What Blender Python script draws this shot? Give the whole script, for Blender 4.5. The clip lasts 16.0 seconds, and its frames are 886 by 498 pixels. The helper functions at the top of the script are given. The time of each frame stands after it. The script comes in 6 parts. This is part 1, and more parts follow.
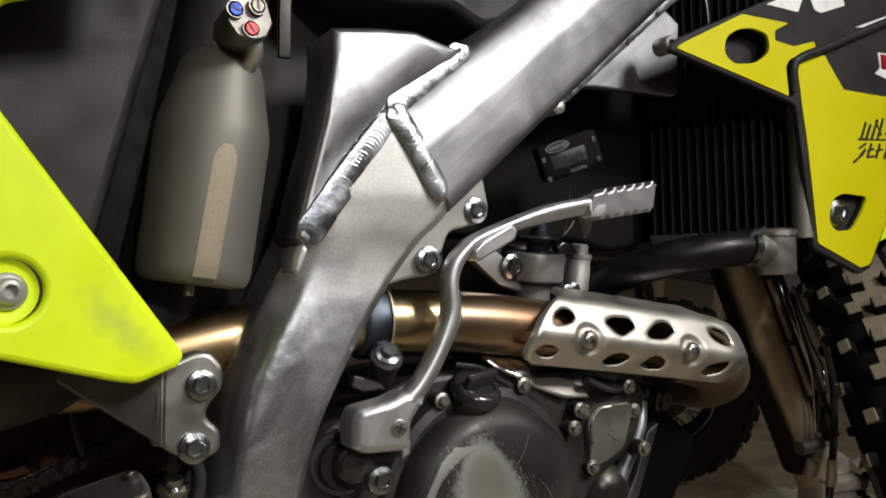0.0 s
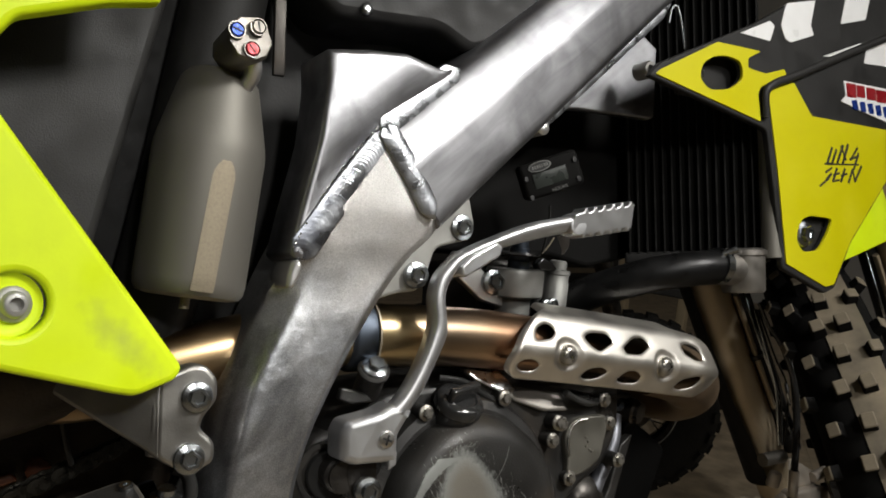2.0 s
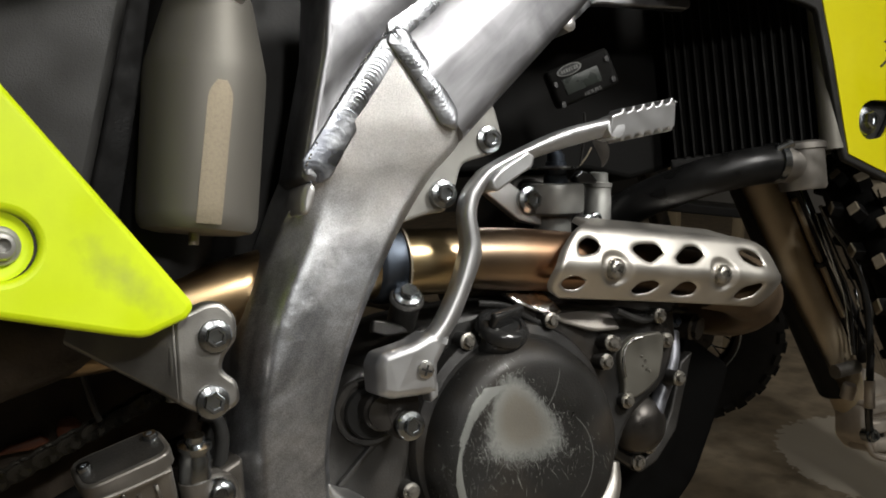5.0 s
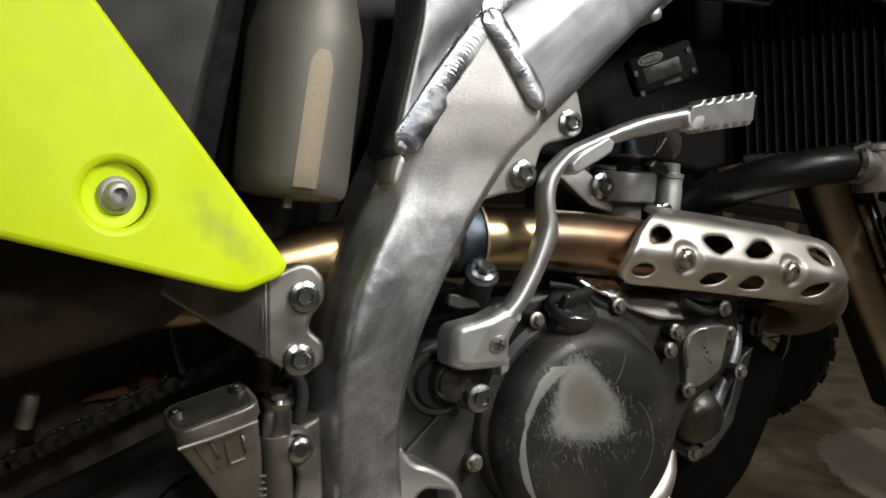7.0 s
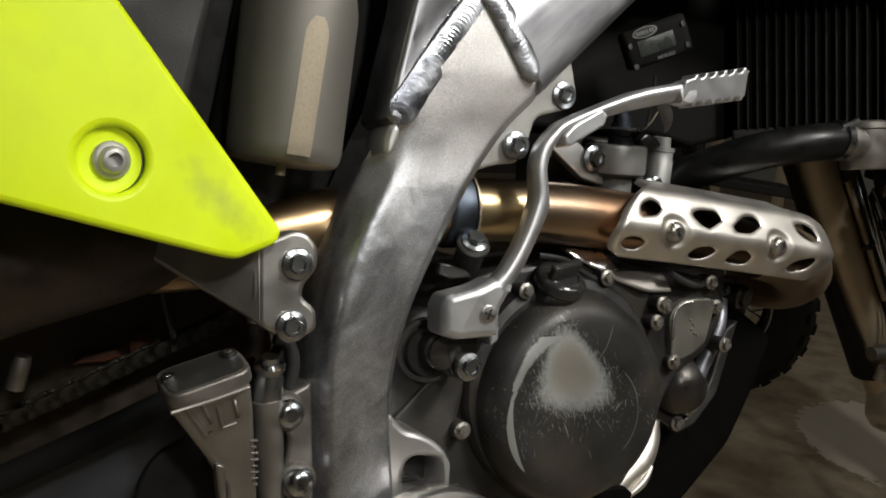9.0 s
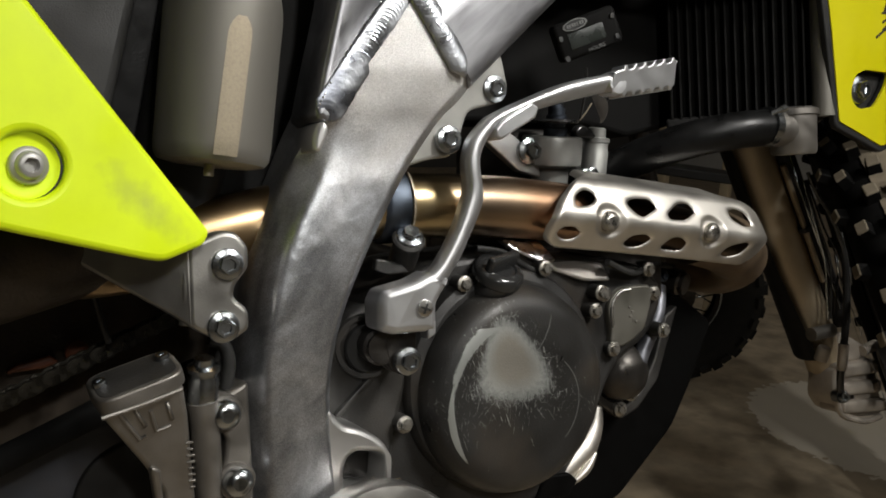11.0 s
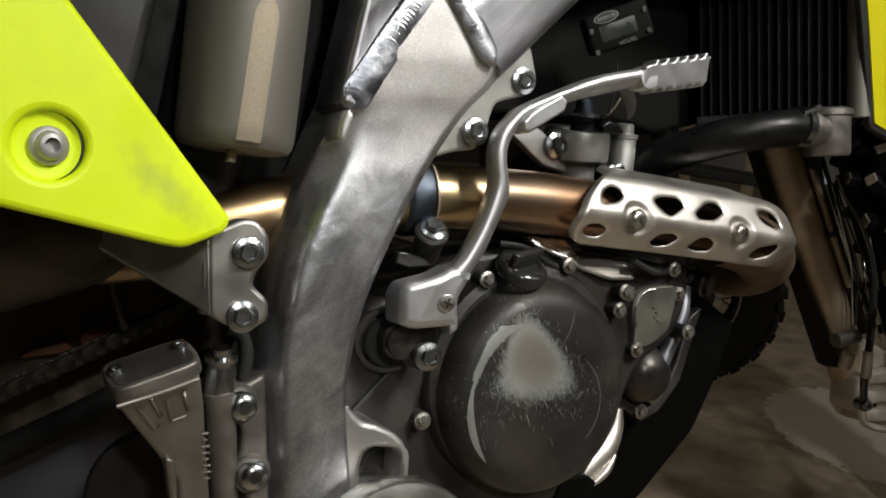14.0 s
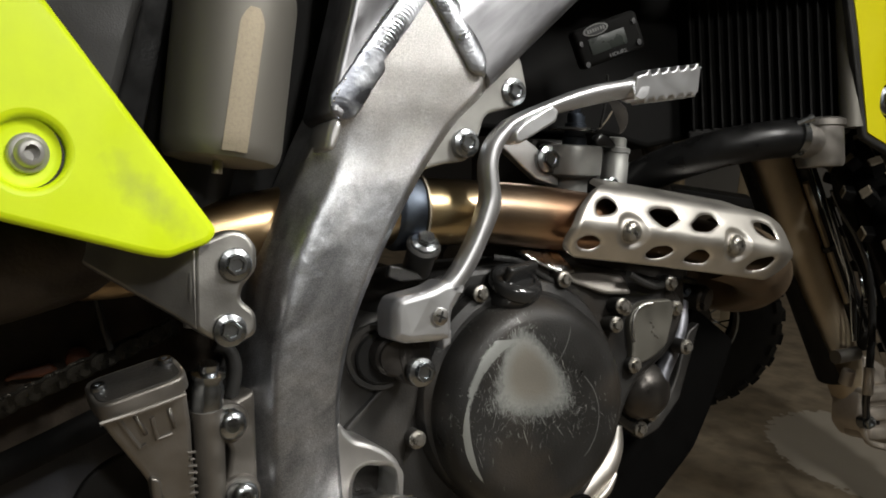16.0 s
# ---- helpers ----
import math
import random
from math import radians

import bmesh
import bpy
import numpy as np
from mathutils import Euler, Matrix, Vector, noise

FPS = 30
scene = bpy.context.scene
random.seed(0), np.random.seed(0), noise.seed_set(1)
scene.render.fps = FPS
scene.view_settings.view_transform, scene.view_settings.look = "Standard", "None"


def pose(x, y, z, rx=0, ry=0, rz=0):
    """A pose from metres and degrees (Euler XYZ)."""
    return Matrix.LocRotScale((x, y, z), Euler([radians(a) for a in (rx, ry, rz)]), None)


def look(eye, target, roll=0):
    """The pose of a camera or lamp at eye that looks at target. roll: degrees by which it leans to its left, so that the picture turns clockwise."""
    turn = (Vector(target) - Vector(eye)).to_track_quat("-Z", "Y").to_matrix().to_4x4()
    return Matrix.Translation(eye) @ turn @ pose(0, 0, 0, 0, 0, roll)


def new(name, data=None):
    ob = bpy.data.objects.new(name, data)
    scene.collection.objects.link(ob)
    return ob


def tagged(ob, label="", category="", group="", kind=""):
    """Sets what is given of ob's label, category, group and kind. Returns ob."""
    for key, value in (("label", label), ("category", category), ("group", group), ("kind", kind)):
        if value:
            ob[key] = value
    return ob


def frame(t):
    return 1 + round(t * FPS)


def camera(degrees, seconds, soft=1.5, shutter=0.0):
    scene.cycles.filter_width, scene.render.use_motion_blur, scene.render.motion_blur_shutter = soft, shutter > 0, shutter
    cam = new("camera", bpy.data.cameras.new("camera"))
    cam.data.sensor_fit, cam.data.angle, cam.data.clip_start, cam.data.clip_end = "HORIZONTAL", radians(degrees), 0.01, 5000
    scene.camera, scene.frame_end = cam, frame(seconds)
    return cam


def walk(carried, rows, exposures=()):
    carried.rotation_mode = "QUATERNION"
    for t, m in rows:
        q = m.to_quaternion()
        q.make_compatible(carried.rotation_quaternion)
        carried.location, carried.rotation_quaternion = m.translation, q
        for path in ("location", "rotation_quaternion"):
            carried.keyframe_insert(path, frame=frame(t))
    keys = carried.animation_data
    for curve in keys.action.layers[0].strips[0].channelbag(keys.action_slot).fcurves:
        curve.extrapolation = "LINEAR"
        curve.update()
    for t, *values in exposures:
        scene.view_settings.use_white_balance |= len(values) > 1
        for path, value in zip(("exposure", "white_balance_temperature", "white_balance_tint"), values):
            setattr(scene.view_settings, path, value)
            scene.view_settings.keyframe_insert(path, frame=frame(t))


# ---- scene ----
cam = camera(54.6, 16.0, 1.8)
# The motorcycle leans away on its side stand: its own frame is x ahead, y to its left, z up, with its wheels at y = 0.65.
LEAN = 10.0
BIKE = Matrix.Translation((0, 0.65, 0)) @ pose(0, 0, 0, -LEAN) @ Matrix.Translation((0, -0.65, 0.015))
PATH = [
    (0, (0.0030, -0.0050, 0.5600), (0.9536, 1.7531, 0.6338), 0.42),
    (0.5, (-0.0091, -0.0043, 0.5610), (0.8874, 1.7802, 0.6698), 2.15),
    (1, (-0.0108, -0.0116, 0.5566), (0.9095, 1.7627, 0.6271), 1.61),
    (1.5, (-0.0289, -0.0209, 0.5563), (0.9217, 1.7365, 0.6462), 1.01),
    (2, (-0.0217, -0.0103, 0.5659), (1.0048, 1.7038, 0.6576), 1.23),
    (2.5, (0.0151, 0.0034, 0.5707), (1.0255, 1.7279, 0.6442), -0.86),
    (3, (0.0266, 0.0170, 0.5568), (1.0612, 1.7285, 0.5368), -1.22),
    (3.2, (0.0187, 0.0143, 0.5546), (1.0498, 1.7280, 0.5499), -1.10),
    (5.3, (0.0111, 0.0287, 0.5410), (0.9285, 1.8058, 0.5251), -3.77),
    (5.5, (0.0060, 0.0325, 0.5422), (0.9102, 1.8164, 0.5292), -3.29),
    (6, (-0.0109, 0.0338, 0.5398), (0.8318, 1.8476, 0.5283), -2.01),
    (6.5, (-0.0155, 0.0316, 0.5349), (0.8098, 1.8530, 0.4975), -1.30),
    (7, (-0.0182, 0.0250, 0.5315), (0.8302, 1.8359, 0.5017), -0.44),
    (7.5, (-0.0263, 0.0111, 0.5416), (0.8479, 1.8099, 0.5376), 0.40),
    (8, (-0.0284, 0.0236, 0.5334), (0.8638, 1.8125, 0.4734), 0.69),
    (8.5, (-0.0266, 0.0244, 0.5347), (0.8548, 1.8183, 0.4633), 0.56),
    (9, (-0.0234, 0.0237, 0.5329), (0.8539, 1.8180, 0.4286), 0.58),
    (9.5, (-0.0246, 0.0224, 0.5346), (0.8632, 1.8100, 0.4066), 0.81),
    (10, (-0.0126, 0.0123, 0.5350), (0.9164, 1.7799, 0.4239), -0.75),
    (10.2, (-0.0087, 0.0101, 0.5360), (0.9331, 1.7713, 0.4300), -1.53),
    (12.3, (-0.0077, 0.0149, 0.5257), (0.9688, 1.7553, 0.3933), 0.14),
    (12.5, (-0.0069, 0.0136, 0.5276), (0.9523, 1.7642, 0.4042), 0.26),
    (13, (-0.0099, 0.0215, 0.5286), (0.9039, 1.7966, 0.4111), 0.05),
    (13.5, (-0.0098, 0.0258, 0.5274), (0.8956, 1.8048, 0.4036), -0.00),
    (14, (-0.0081, 0.0263, 0.5307), (0.9183, 1.7943, 0.4051), 0.37),
    (14.5, (0.0092, 0.0326, 0.5181), (0.9526, 1.7946, 0.4461), -0.44),
    (15, (0.0112, 0.0386, 0.5183), (0.9775, 1.7883, 0.4474), -0.58),
    (15.5, (0.0041, 0.0324, 0.5186), (0.9650, 1.7861, 0.4826), -0.65),
    (16, (-0.0016, 0.0340, 0.5153), (0.9361, 1.8000, 0.4701), -0.60),
]
walk(cam, [(t, BIKE @ look(eye, target, roll)) for t, eye, target, roll in PATH])

# ---- light ----
world = bpy.data.worlds.new("world")
scene.world = world
world.use_nodes = True
world.node_tree.nodes["Background"].inputs[0].default_value = (0.02, 0.02, 0.022, 1)
world.node_tree.nodes["Background"].inputs[1].default_value = 0.3


def area_lamp(name, eye, target, w, h, watts, colour, spread=180):
    d = bpy.data.lights.new(name, "AREA")
    d.shape, d.size, d.size_y, d.energy, d.color = "RECTANGLE", w, h, watts, colour
    d.spread = radians(spread)
    ob = new(name, d)
    ob.matrix_world = look(eye, target)
    return ob


# Unseen key, placed from the highlights; narrow spread keeps it off the far floor.
area_lamp("key_lamp", (0.86, -0.26, 1.60), (0.36, 0.6, 0.5), 0.30, 0.30, 3.2, (1.0, 0.98, 0.935), 66)
# Unseen lamp, placed to throw the front wheel's shadow on the floor.
area_lamp("unseen_lamp", (0.05, -1.30, 1.80), (0.9, 0.9, 0.0), 0.16, 0.16, 13.0, (1.0, 0.98, 0.935))
# Unseen fill, added to brighten the front tyre, fork and floor.
area_lamp("unseen_lamp", (2.15, -0.85, 2.10), (1.3, 0.9, 0.3), 0.9, 0.5, 4.6, (1.0, 0.98, 0.935))
scene.view_settings.exposure = 0.06


# ---- materials ----
def material(name, colour, rough=0.5, metal=0.0, vary=0.15, scale=60.0, bump=0.1, fine=400.0, stretch=(1, 1, 1), coat=0.0, dirt=0.0, rough_vary=0.15, dent=0.0, gloss=0.5):
    """A surface with variation at two scales: broad stains and fine grain, with relief."""
    m = bpy.data.materials.new(name)
    m.use_nodes = True
    n, l = m.node_tree.nodes, m.node_tree.links
    b = n["Principled BSDF"]
    tex = n.new("ShaderNodeTexCoord")
    mp = n.new("ShaderNodeMapping")
    mp.inputs["Scale"].default_value = stretch
    l.new(tex.outputs["Object"], mp.inputs[0])
    big = n.new("ShaderNodeTexNoise")
    big.inputs["Scale"].default_value, big.inputs["Detail"].default_value = scale, 5
    small = n.new("ShaderNodeTexNoise")
    small.inputs["Scale"].default_value, small.inputs["Detail"].default_value = fine, 3
    for k in (big, small):
        l.new(mp.outputs[0], k.inputs["Vector"])
    mix = n.new("ShaderNodeMixRGB")
    mix.blend_type = "MULTIPLY"
    mix.inputs[0].default_value = 1
    mix.inputs[1].default_value = (*colour, 1)
    ramp = n.new("ShaderNodeMapRange")
    ramp.inputs[1].default_value, ramp.inputs[2].default_value = 0.3, 0.7
    ramp.inputs[3].default_value, ramp.inputs[4].default_value = 1 - vary, 1 + vary * 0.4
    l.new(big.outputs[0], ramp.inputs[0])
    l.new(ramp.outputs[0], mix.inputs[2])
    last = mix
    if dirt:
        d = n.new("ShaderNodeMixRGB")
        d.inputs[2].default_value = (0.10, 0.075, 0.05, 1)
        dn = n.new("ShaderNodeTexNoise")
        dn.inputs["Scale"].default_value, dn.inputs["Detail"].default_value = 22, 8
        l.new(tex.outputs["Object"], dn.inputs["Vector"])
        dr = n.new("ShaderNodeMapRange")
        dr.inputs[1].default_value, dr.inputs[2].default_value = 0.5, 0.75
        dr.inputs[4].default_value = dirt
        l.new(dn.outputs[0], dr.inputs[0])
        l.new(dr.outputs[0], d.inputs[0])
        l.new(mix.outputs[0], d.inputs[1])
        last = d
    l.new(last.outputs[0], b.inputs["Base Color"])
    rr = n.new("ShaderNodeMapRange")
    rr.inputs[1].default_value, rr.inputs[2].default_value = 0.3, 0.7
    rr.inputs[3].default_value, rr.inputs[4].default_value = max(0.03, rough - rough_vary), min(1, rough + rough_vary)
    l.new(big.outputs[0], rr.inputs[0])
    l.new(rr.outputs[0], b.inputs["Roughness"])
    b.inputs["Metallic"].default_value = metal
    b.inputs["Coat Weight"].default_value = coat
    b.inputs["Specular IOR Level"].default_value = gloss
    bp = n.new("ShaderNodeBump")
    bp.inputs["Strength"].default_value, bp.inputs["Distance"].default_value = bump, 0.001
    l.new(small.outputs[0], bp.inputs["Height"])
    l.new(bp.outputs[0], b.inputs["Normal"])
    if dent:
        wide = n.new("ShaderNodeTexNoise")
        wide.inputs["Scale"].default_value, wide.inputs["Detail"].default_value = 24, 3
        l.new(tex.outputs["Object"], wide.inputs["Vector"])
        soft = n.new("ShaderNodeBump")
        soft.inputs["Strength"].default_value, soft.inputs["Distance"].default_value = dent, 0.004
        l.new(wide.outputs[0], soft.inputs["Height"])
        l.new(bp.outputs[0], soft.inputs["Normal"])
        l.new(soft.outputs[0], b.inputs["Normal"])
    return m


CAST = material("cast_aluminium", (0.62, 0.615, 0.605), 0.42, 0.95, 0.12, 30, 0.12, 1400, rough_vary=0.07, dirt=0.06, dent=0.10)
MACHINED = material("machined_aluminium", (0.74, 0.73, 0.71), 0.24, 1.0, 0.15, 70, 0.06, 500)
STEEL = material("zinc_plated_steel", (0.39, 0.41, 0.425), 0.23, 1.0, 0.10, 160, 0.04, 700, rough_vary=0.04)
SHIELD = material("stainless_steel", (0.70, 0.67, 0.62), 0.42, 1.0, 0.1, 40, 0.04, 600, rough_vary=0.06)
WELD = material("weld_bead", (0.52, 0.54, 0.575), 0.34, 0.97, 0.35, 60, 0.22, 420)
BRONZE = material("heat_tinted_shaded_pipe", (0.44, 0.335, 0.24), 0.30, 1.0, 0.08, 18, 0.02, 300, rough_vary=0.02)
RUSTY = material("dull_brown_steel", (0.16, 0.115, 0.075), 0.55, 0.7, 0.3, 40, 0.2, 400)
GLOSSBLACK = material("glossy_black_plastic", (0.022, 0.022, 0.022), 0.16, 0.0, 0.2, 50, 0.05, 400, rough_vary=0.05)
RESERVOIR = material("hard_anodised_grey", (0.175, 0.166, 0.146), 0.55, 0.55, 0.06, 20, 0.03, 900, rough_vary=0.03)
BRASSY = material("brassy_grey_metal", (0.31, 0.265, 0.195), 0.5, 0.6, 0.18, 500, 0.15, 900)
BLACK = material("black_plastic", (0.020, 0.0195, 0.019), 0.5, 0.0, 0.3, 50, 0.12, 500, gloss=0.2)
RUBBER = material("black_rubber", (0.024, 0.0235, 0.0225), 0.6, 0.0, 0.3, 60, 0.25, 400, gloss=0.2)
WARMCAST = material("dusty_cast_aluminium", (0.47, 0.42, 0.36), 0.55, 0.5, 0.2, 60, 0.12, 900, dirt=0.3)
TANTUBE = material("dusty_fork_tube", (0.37, 0.30, 0.205), 0.42, 0.3, 0.2, 30, 0.05, 500)
DARKBROWN = material("dark_brown_metal", (0.045, 0.034, 0.024), 0.45, 0.5, 0.5, 60, 0.3, 400)
HEADGREY = material("grey_head_casting", (0.32, 0.32, 0.305), 0.45, 0.55, 0.2, 50, 0.15, 900)
OLIVE = material("dull_olive_casting", (0.13, 0.124, 0.106), 0.48, 0.6, 0.15, 50, 0.1, 900)
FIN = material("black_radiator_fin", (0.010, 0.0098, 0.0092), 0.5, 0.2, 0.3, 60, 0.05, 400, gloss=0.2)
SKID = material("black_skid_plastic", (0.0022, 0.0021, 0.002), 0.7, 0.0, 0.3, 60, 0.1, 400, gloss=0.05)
# Black plastic taken below its own tone, first for shade under the tank.
PITCH = material("darkened_black_plastic", (0.0065, 0.0063, 0.006), 0.75, 0.0, 0.3, 60, 0.1, 400, gloss=0.08)
HOSE = material("smooth_black_rubber", (0.006, 0.006, 0.006), 0.38, 0.0, 0.3, 60, 0.1, 400, gloss=0.22)
DARKMETAL = material("dark_metal", (0.06, 0.055, 0.05), 0.4, 0.8, 0.4, 50, 0.2, 300, dirt=0.4)
ENGINE = material("grey_engine_casting", (0.055, 0.0535, 0.051), 0.45, 0.6, 0.3, 40, 0.35, 700, dirt=0.2)
BLUED = material("blued_steel", (0.085, 0.10, 0.125), 0.45, 1.0, 0.2, 40, 0.05, 500)
PALECASE = material("pale_casting", (0.42, 0.415, 0.39), 0.45, 0.4, 0.15, 50, 0.12, 900)
DULLCAST = material("dull_casting", (0.24, 0.225, 0.205), 0.46, 0.85, 0.2, 60, 0.15, 900, dirt=0.15)
FORGED = material("forged_aluminium", (0.55, 0.555, 0.565), 0.44, 0.92, 0.08, 60, 0.06, 1300, rough_vary=0.04)
ZINC = material("dull_zinc", (0.33, 0.315, 0.285), 0.32, 0.85, 0.25, 200, 0.1, 700, dirt=0.25)
PIPEGREY = material("dull_grey_pipe", (0.17, 0.175, 0.195), 0.42, 0.7, 0.2, 40, 0.1, 600)
# CAST again, darkened: puts the bracket's weaker light into its colour.
DIMCAST = material("dimmed_cast_aluminium", (0.38, 0.37, 0.35), 0.38, 0.95, 0.2, 40, 0.12, 900, rough_vary=0.08, dirt=0.2, dent=0.12)
BLUEGREY = material("dull_blue_grey_aluminium", (0.05, 0.054, 0.065), 0.55, 0.4, 0.2, 40, 0.15, 600, dirt=0.2)
RUSTRED = material("dirty_orange_plastic", (0.15, 0.042, 0.013), 0.6, 0.0, 0.5, 60, 0.2, 400, dirt=0.7)
LINKS = material("oily_chain_steel", (0.065, 0.06, 0.05), 0.28, 0.9, 0.4, 90, 0.2, 500)
DARKCASE = material("black_engine_paint", (0.018, 0.0173, 0.0165), 0.42, 0.2, 0.3, 40, 0.3, 600, dirt=0.2)


def hand_polished():
    """Hand-polished aluminium: cloudy, with fine wiping marks along the beam."""
    m = material("polished_aluminium", (0.445, 0.447, 0.47), 0.40, 1.0, 0.12, 16, 0.05, 500, rough_vary=0.05)
    n, l = m.node_tree.nodes, m.node_tree.links
    b = n["Principled BSDF"]
    tex = n.new("ShaderNodeTexCoord")
    mp = n.new("ShaderNodeMapping")
    mp.inputs["Rotation"].default_value, mp.inputs["Scale"].default_value = (0, -0.683, 0), (0.10, 0.02, 0.014)
    mp.vector_type = "TEXTURE"
    l.new(tex.outputs["Object"], mp.inputs[0])
    wipe = n.new("ShaderNodeTexNoise")
    wipe.inputs["Scale"].default_value, wipe.inputs["Detail"].default_value, wipe.inputs["Distortion"].default_value = 1.0, 8, 0.6
    l.new(mp.outputs[0], wipe.inputs["Vector"])
    cloud = n.new("ShaderNodeTexNoise")
    cloud.inputs["Scale"].default_value, cloud.inputs["Detail"].default_value, cloud.inputs["Distortion"].default_value = 20, 6, 1.2
    l.new(tex.outputs["Object"], cloud.inputs["Vector"])
    old = b.inputs["Base Color"].links[0].from_socket
    for src, lo in ((wipe, 0.70), (cloud, 0.72)):
        k = n.new("ShaderNodeMapRange")
        k.inputs[1].default_value, k.inputs[2].default_value, k.inputs[3].default_value, k.inputs[4].default_value = 0.34, 0.64, lo, 1.05
        l.new(src.outputs[0], k.inputs[0])
        mix = n.new("ShaderNodeMixRGB")
        mix.blend_type, mix.inputs[0].default_value = "MULTIPLY", 1.0
        l.new(old, mix.inputs[1])
        l.new(k.outputs[0], mix.inputs[2])
        old = mix.outputs[0]
    l.new(old, b.inputs["Base Color"])
    last = b.inputs["Normal"].links[0].from_socket
    for src, strength, far in ((cloud, 0.07, 0.005), (wipe, 0.04, 0.002)):
        bp = n.new("ShaderNodeBump")
        bp.inputs["Strength"].default_value, bp.inputs["Distance"].default_value = strength, far
        l.new(src.outputs[0], bp.inputs["Height"])
        l.new(last, bp.inputs["Normal"])
        last = bp.outputs[0]
    l.new(last, b.inputs["Normal"])
    return m


def darken_weld_start(m):
    """A dull slate tint on the start of the gusset weld, painted for the dark it reflects."""
    n, l = m.node_tree.nodes, m.node_tree.links
    b = n["Principled BSDF"]
    old = b.inputs["Base Color"].links[0].from_socket
    tex = n.new("ShaderNodeTexCoord")
    sep = n.new("ShaderNodeSeparateXYZ")
    l.new(tex.outputs["Object"], sep.inputs[0])
    blot = n.new("ShaderNodeTexNoise")
    blot.inputs["Scale"].default_value, blot.inputs["Detail"].default_value = 120, 6
    l.new(tex.outputs["Object"], blot.inputs["Vector"])
    at = n.new("ShaderNodeMath")
    at.operation = "MULTIPLY_ADD"
    at.inputs[1].default_value = 0.06
    l.new(blot.outputs[0], at.inputs[0])
    l.new(sep.outputs[0], at.inputs[2])
    k = n.new("ShaderNodeMapRange")
    k.inputs[1].default_value, k.inputs[2].default_value, k.inputs[3].default_value, k.inputs[4].default_value = 0.246, 0.222, 0.0, 1.0
    l.new(at.outputs[0], k.inputs[0])
    mix = n.new("ShaderNodeMixRGB")
    mix.inputs[2].default_value = (0.27, 0.285, 0.325, 1)
    l.new(k.outputs[0], mix.inputs[0])
    l.new(old, mix.inputs[1])
    l.new(mix.outputs[0], b.inputs["Base Color"])


darken_weld_start(WELD)
POLISHED = hand_polished()


def heat_and_shade_bands(m):
    """Bands of straw, brown and purple left by the heat along the pipe, with painted shade."""
    n, l = m.node_tree.nodes, m.node_tree.links
    b = n["Principled BSDF"]
    old = b.inputs["Base Color"].links[0].from_socket
    tex = n.new("ShaderNodeTexCoord")
    sep = n.new("ShaderNodeSeparateXYZ")
    l.new(tex.outputs["Object"], sep.inputs[0])
    wob = n.new("ShaderNodeTexNoise")
    wob.inputs["Scale"].default_value = 30
    l.new(tex.outputs["Object"], wob.inputs["Vector"])
    pos = n.new("ShaderNodeMath")
    pos.operation = "MULTIPLY_ADD"
    pos.inputs[1].default_value = 0.006
    l.new(wob.outputs[0], pos.inputs[0])
    l.new(sep.outputs[0], pos.inputs[2])
    span = n.new("ShaderNodeMapRange")
    span.inputs[1].default_value, span.inputs[2].default_value = 0.10, 0.46
    l.new(pos.outputs[0], span.inputs[0])
    ramp = n.new("ShaderNodeValToRGB")
    # The 0.66 stop paints the lever's shadow; past 0.94, shade under the shield.
    stops = [(0.0, (1.0, 0.95, 0.75)), (0.22, (1.15, 1.05, 0.80)), (0.55, (1.05, 1.08, 0.85)), (0.66, (0.72, 0.70, 0.68)), (0.74, (1.0, 0.93, 0.86)), (0.79, (1.06, 0.86, 0.74)), (0.90, (1.02, 0.80, 0.68)), (0.94, (0.30, 0.24, 0.20)), (1.0, (0.22, 0.18, 0.15))]
    ramp.color_ramp.elements[0].position, ramp.color_ramp.elements[1].position = stops[0][0], stops[-1][0]
    ramp.color_ramp.elements[0].color, ramp.color_ramp.elements[1].color = (*stops[0][1], 1), (*stops[-1][1], 1)
    for p, c in stops[1:-1]:
        ramp.color_ramp.elements.new(p).color = (*c, 1)
    l.new(span.outputs[0], ramp.inputs[0])
    mix = n.new("ShaderNodeMixRGB")
    mix.blend_type, mix.inputs[0].default_value = "MULTIPLY", 1.0
    l.new(old, mix.inputs[1])
    l.new(ramp.outputs[0], mix.inputs[2])
    l.new(mix.outputs[0], b.inputs["Base Color"])


heat_and_shade_bands(BRONZE)


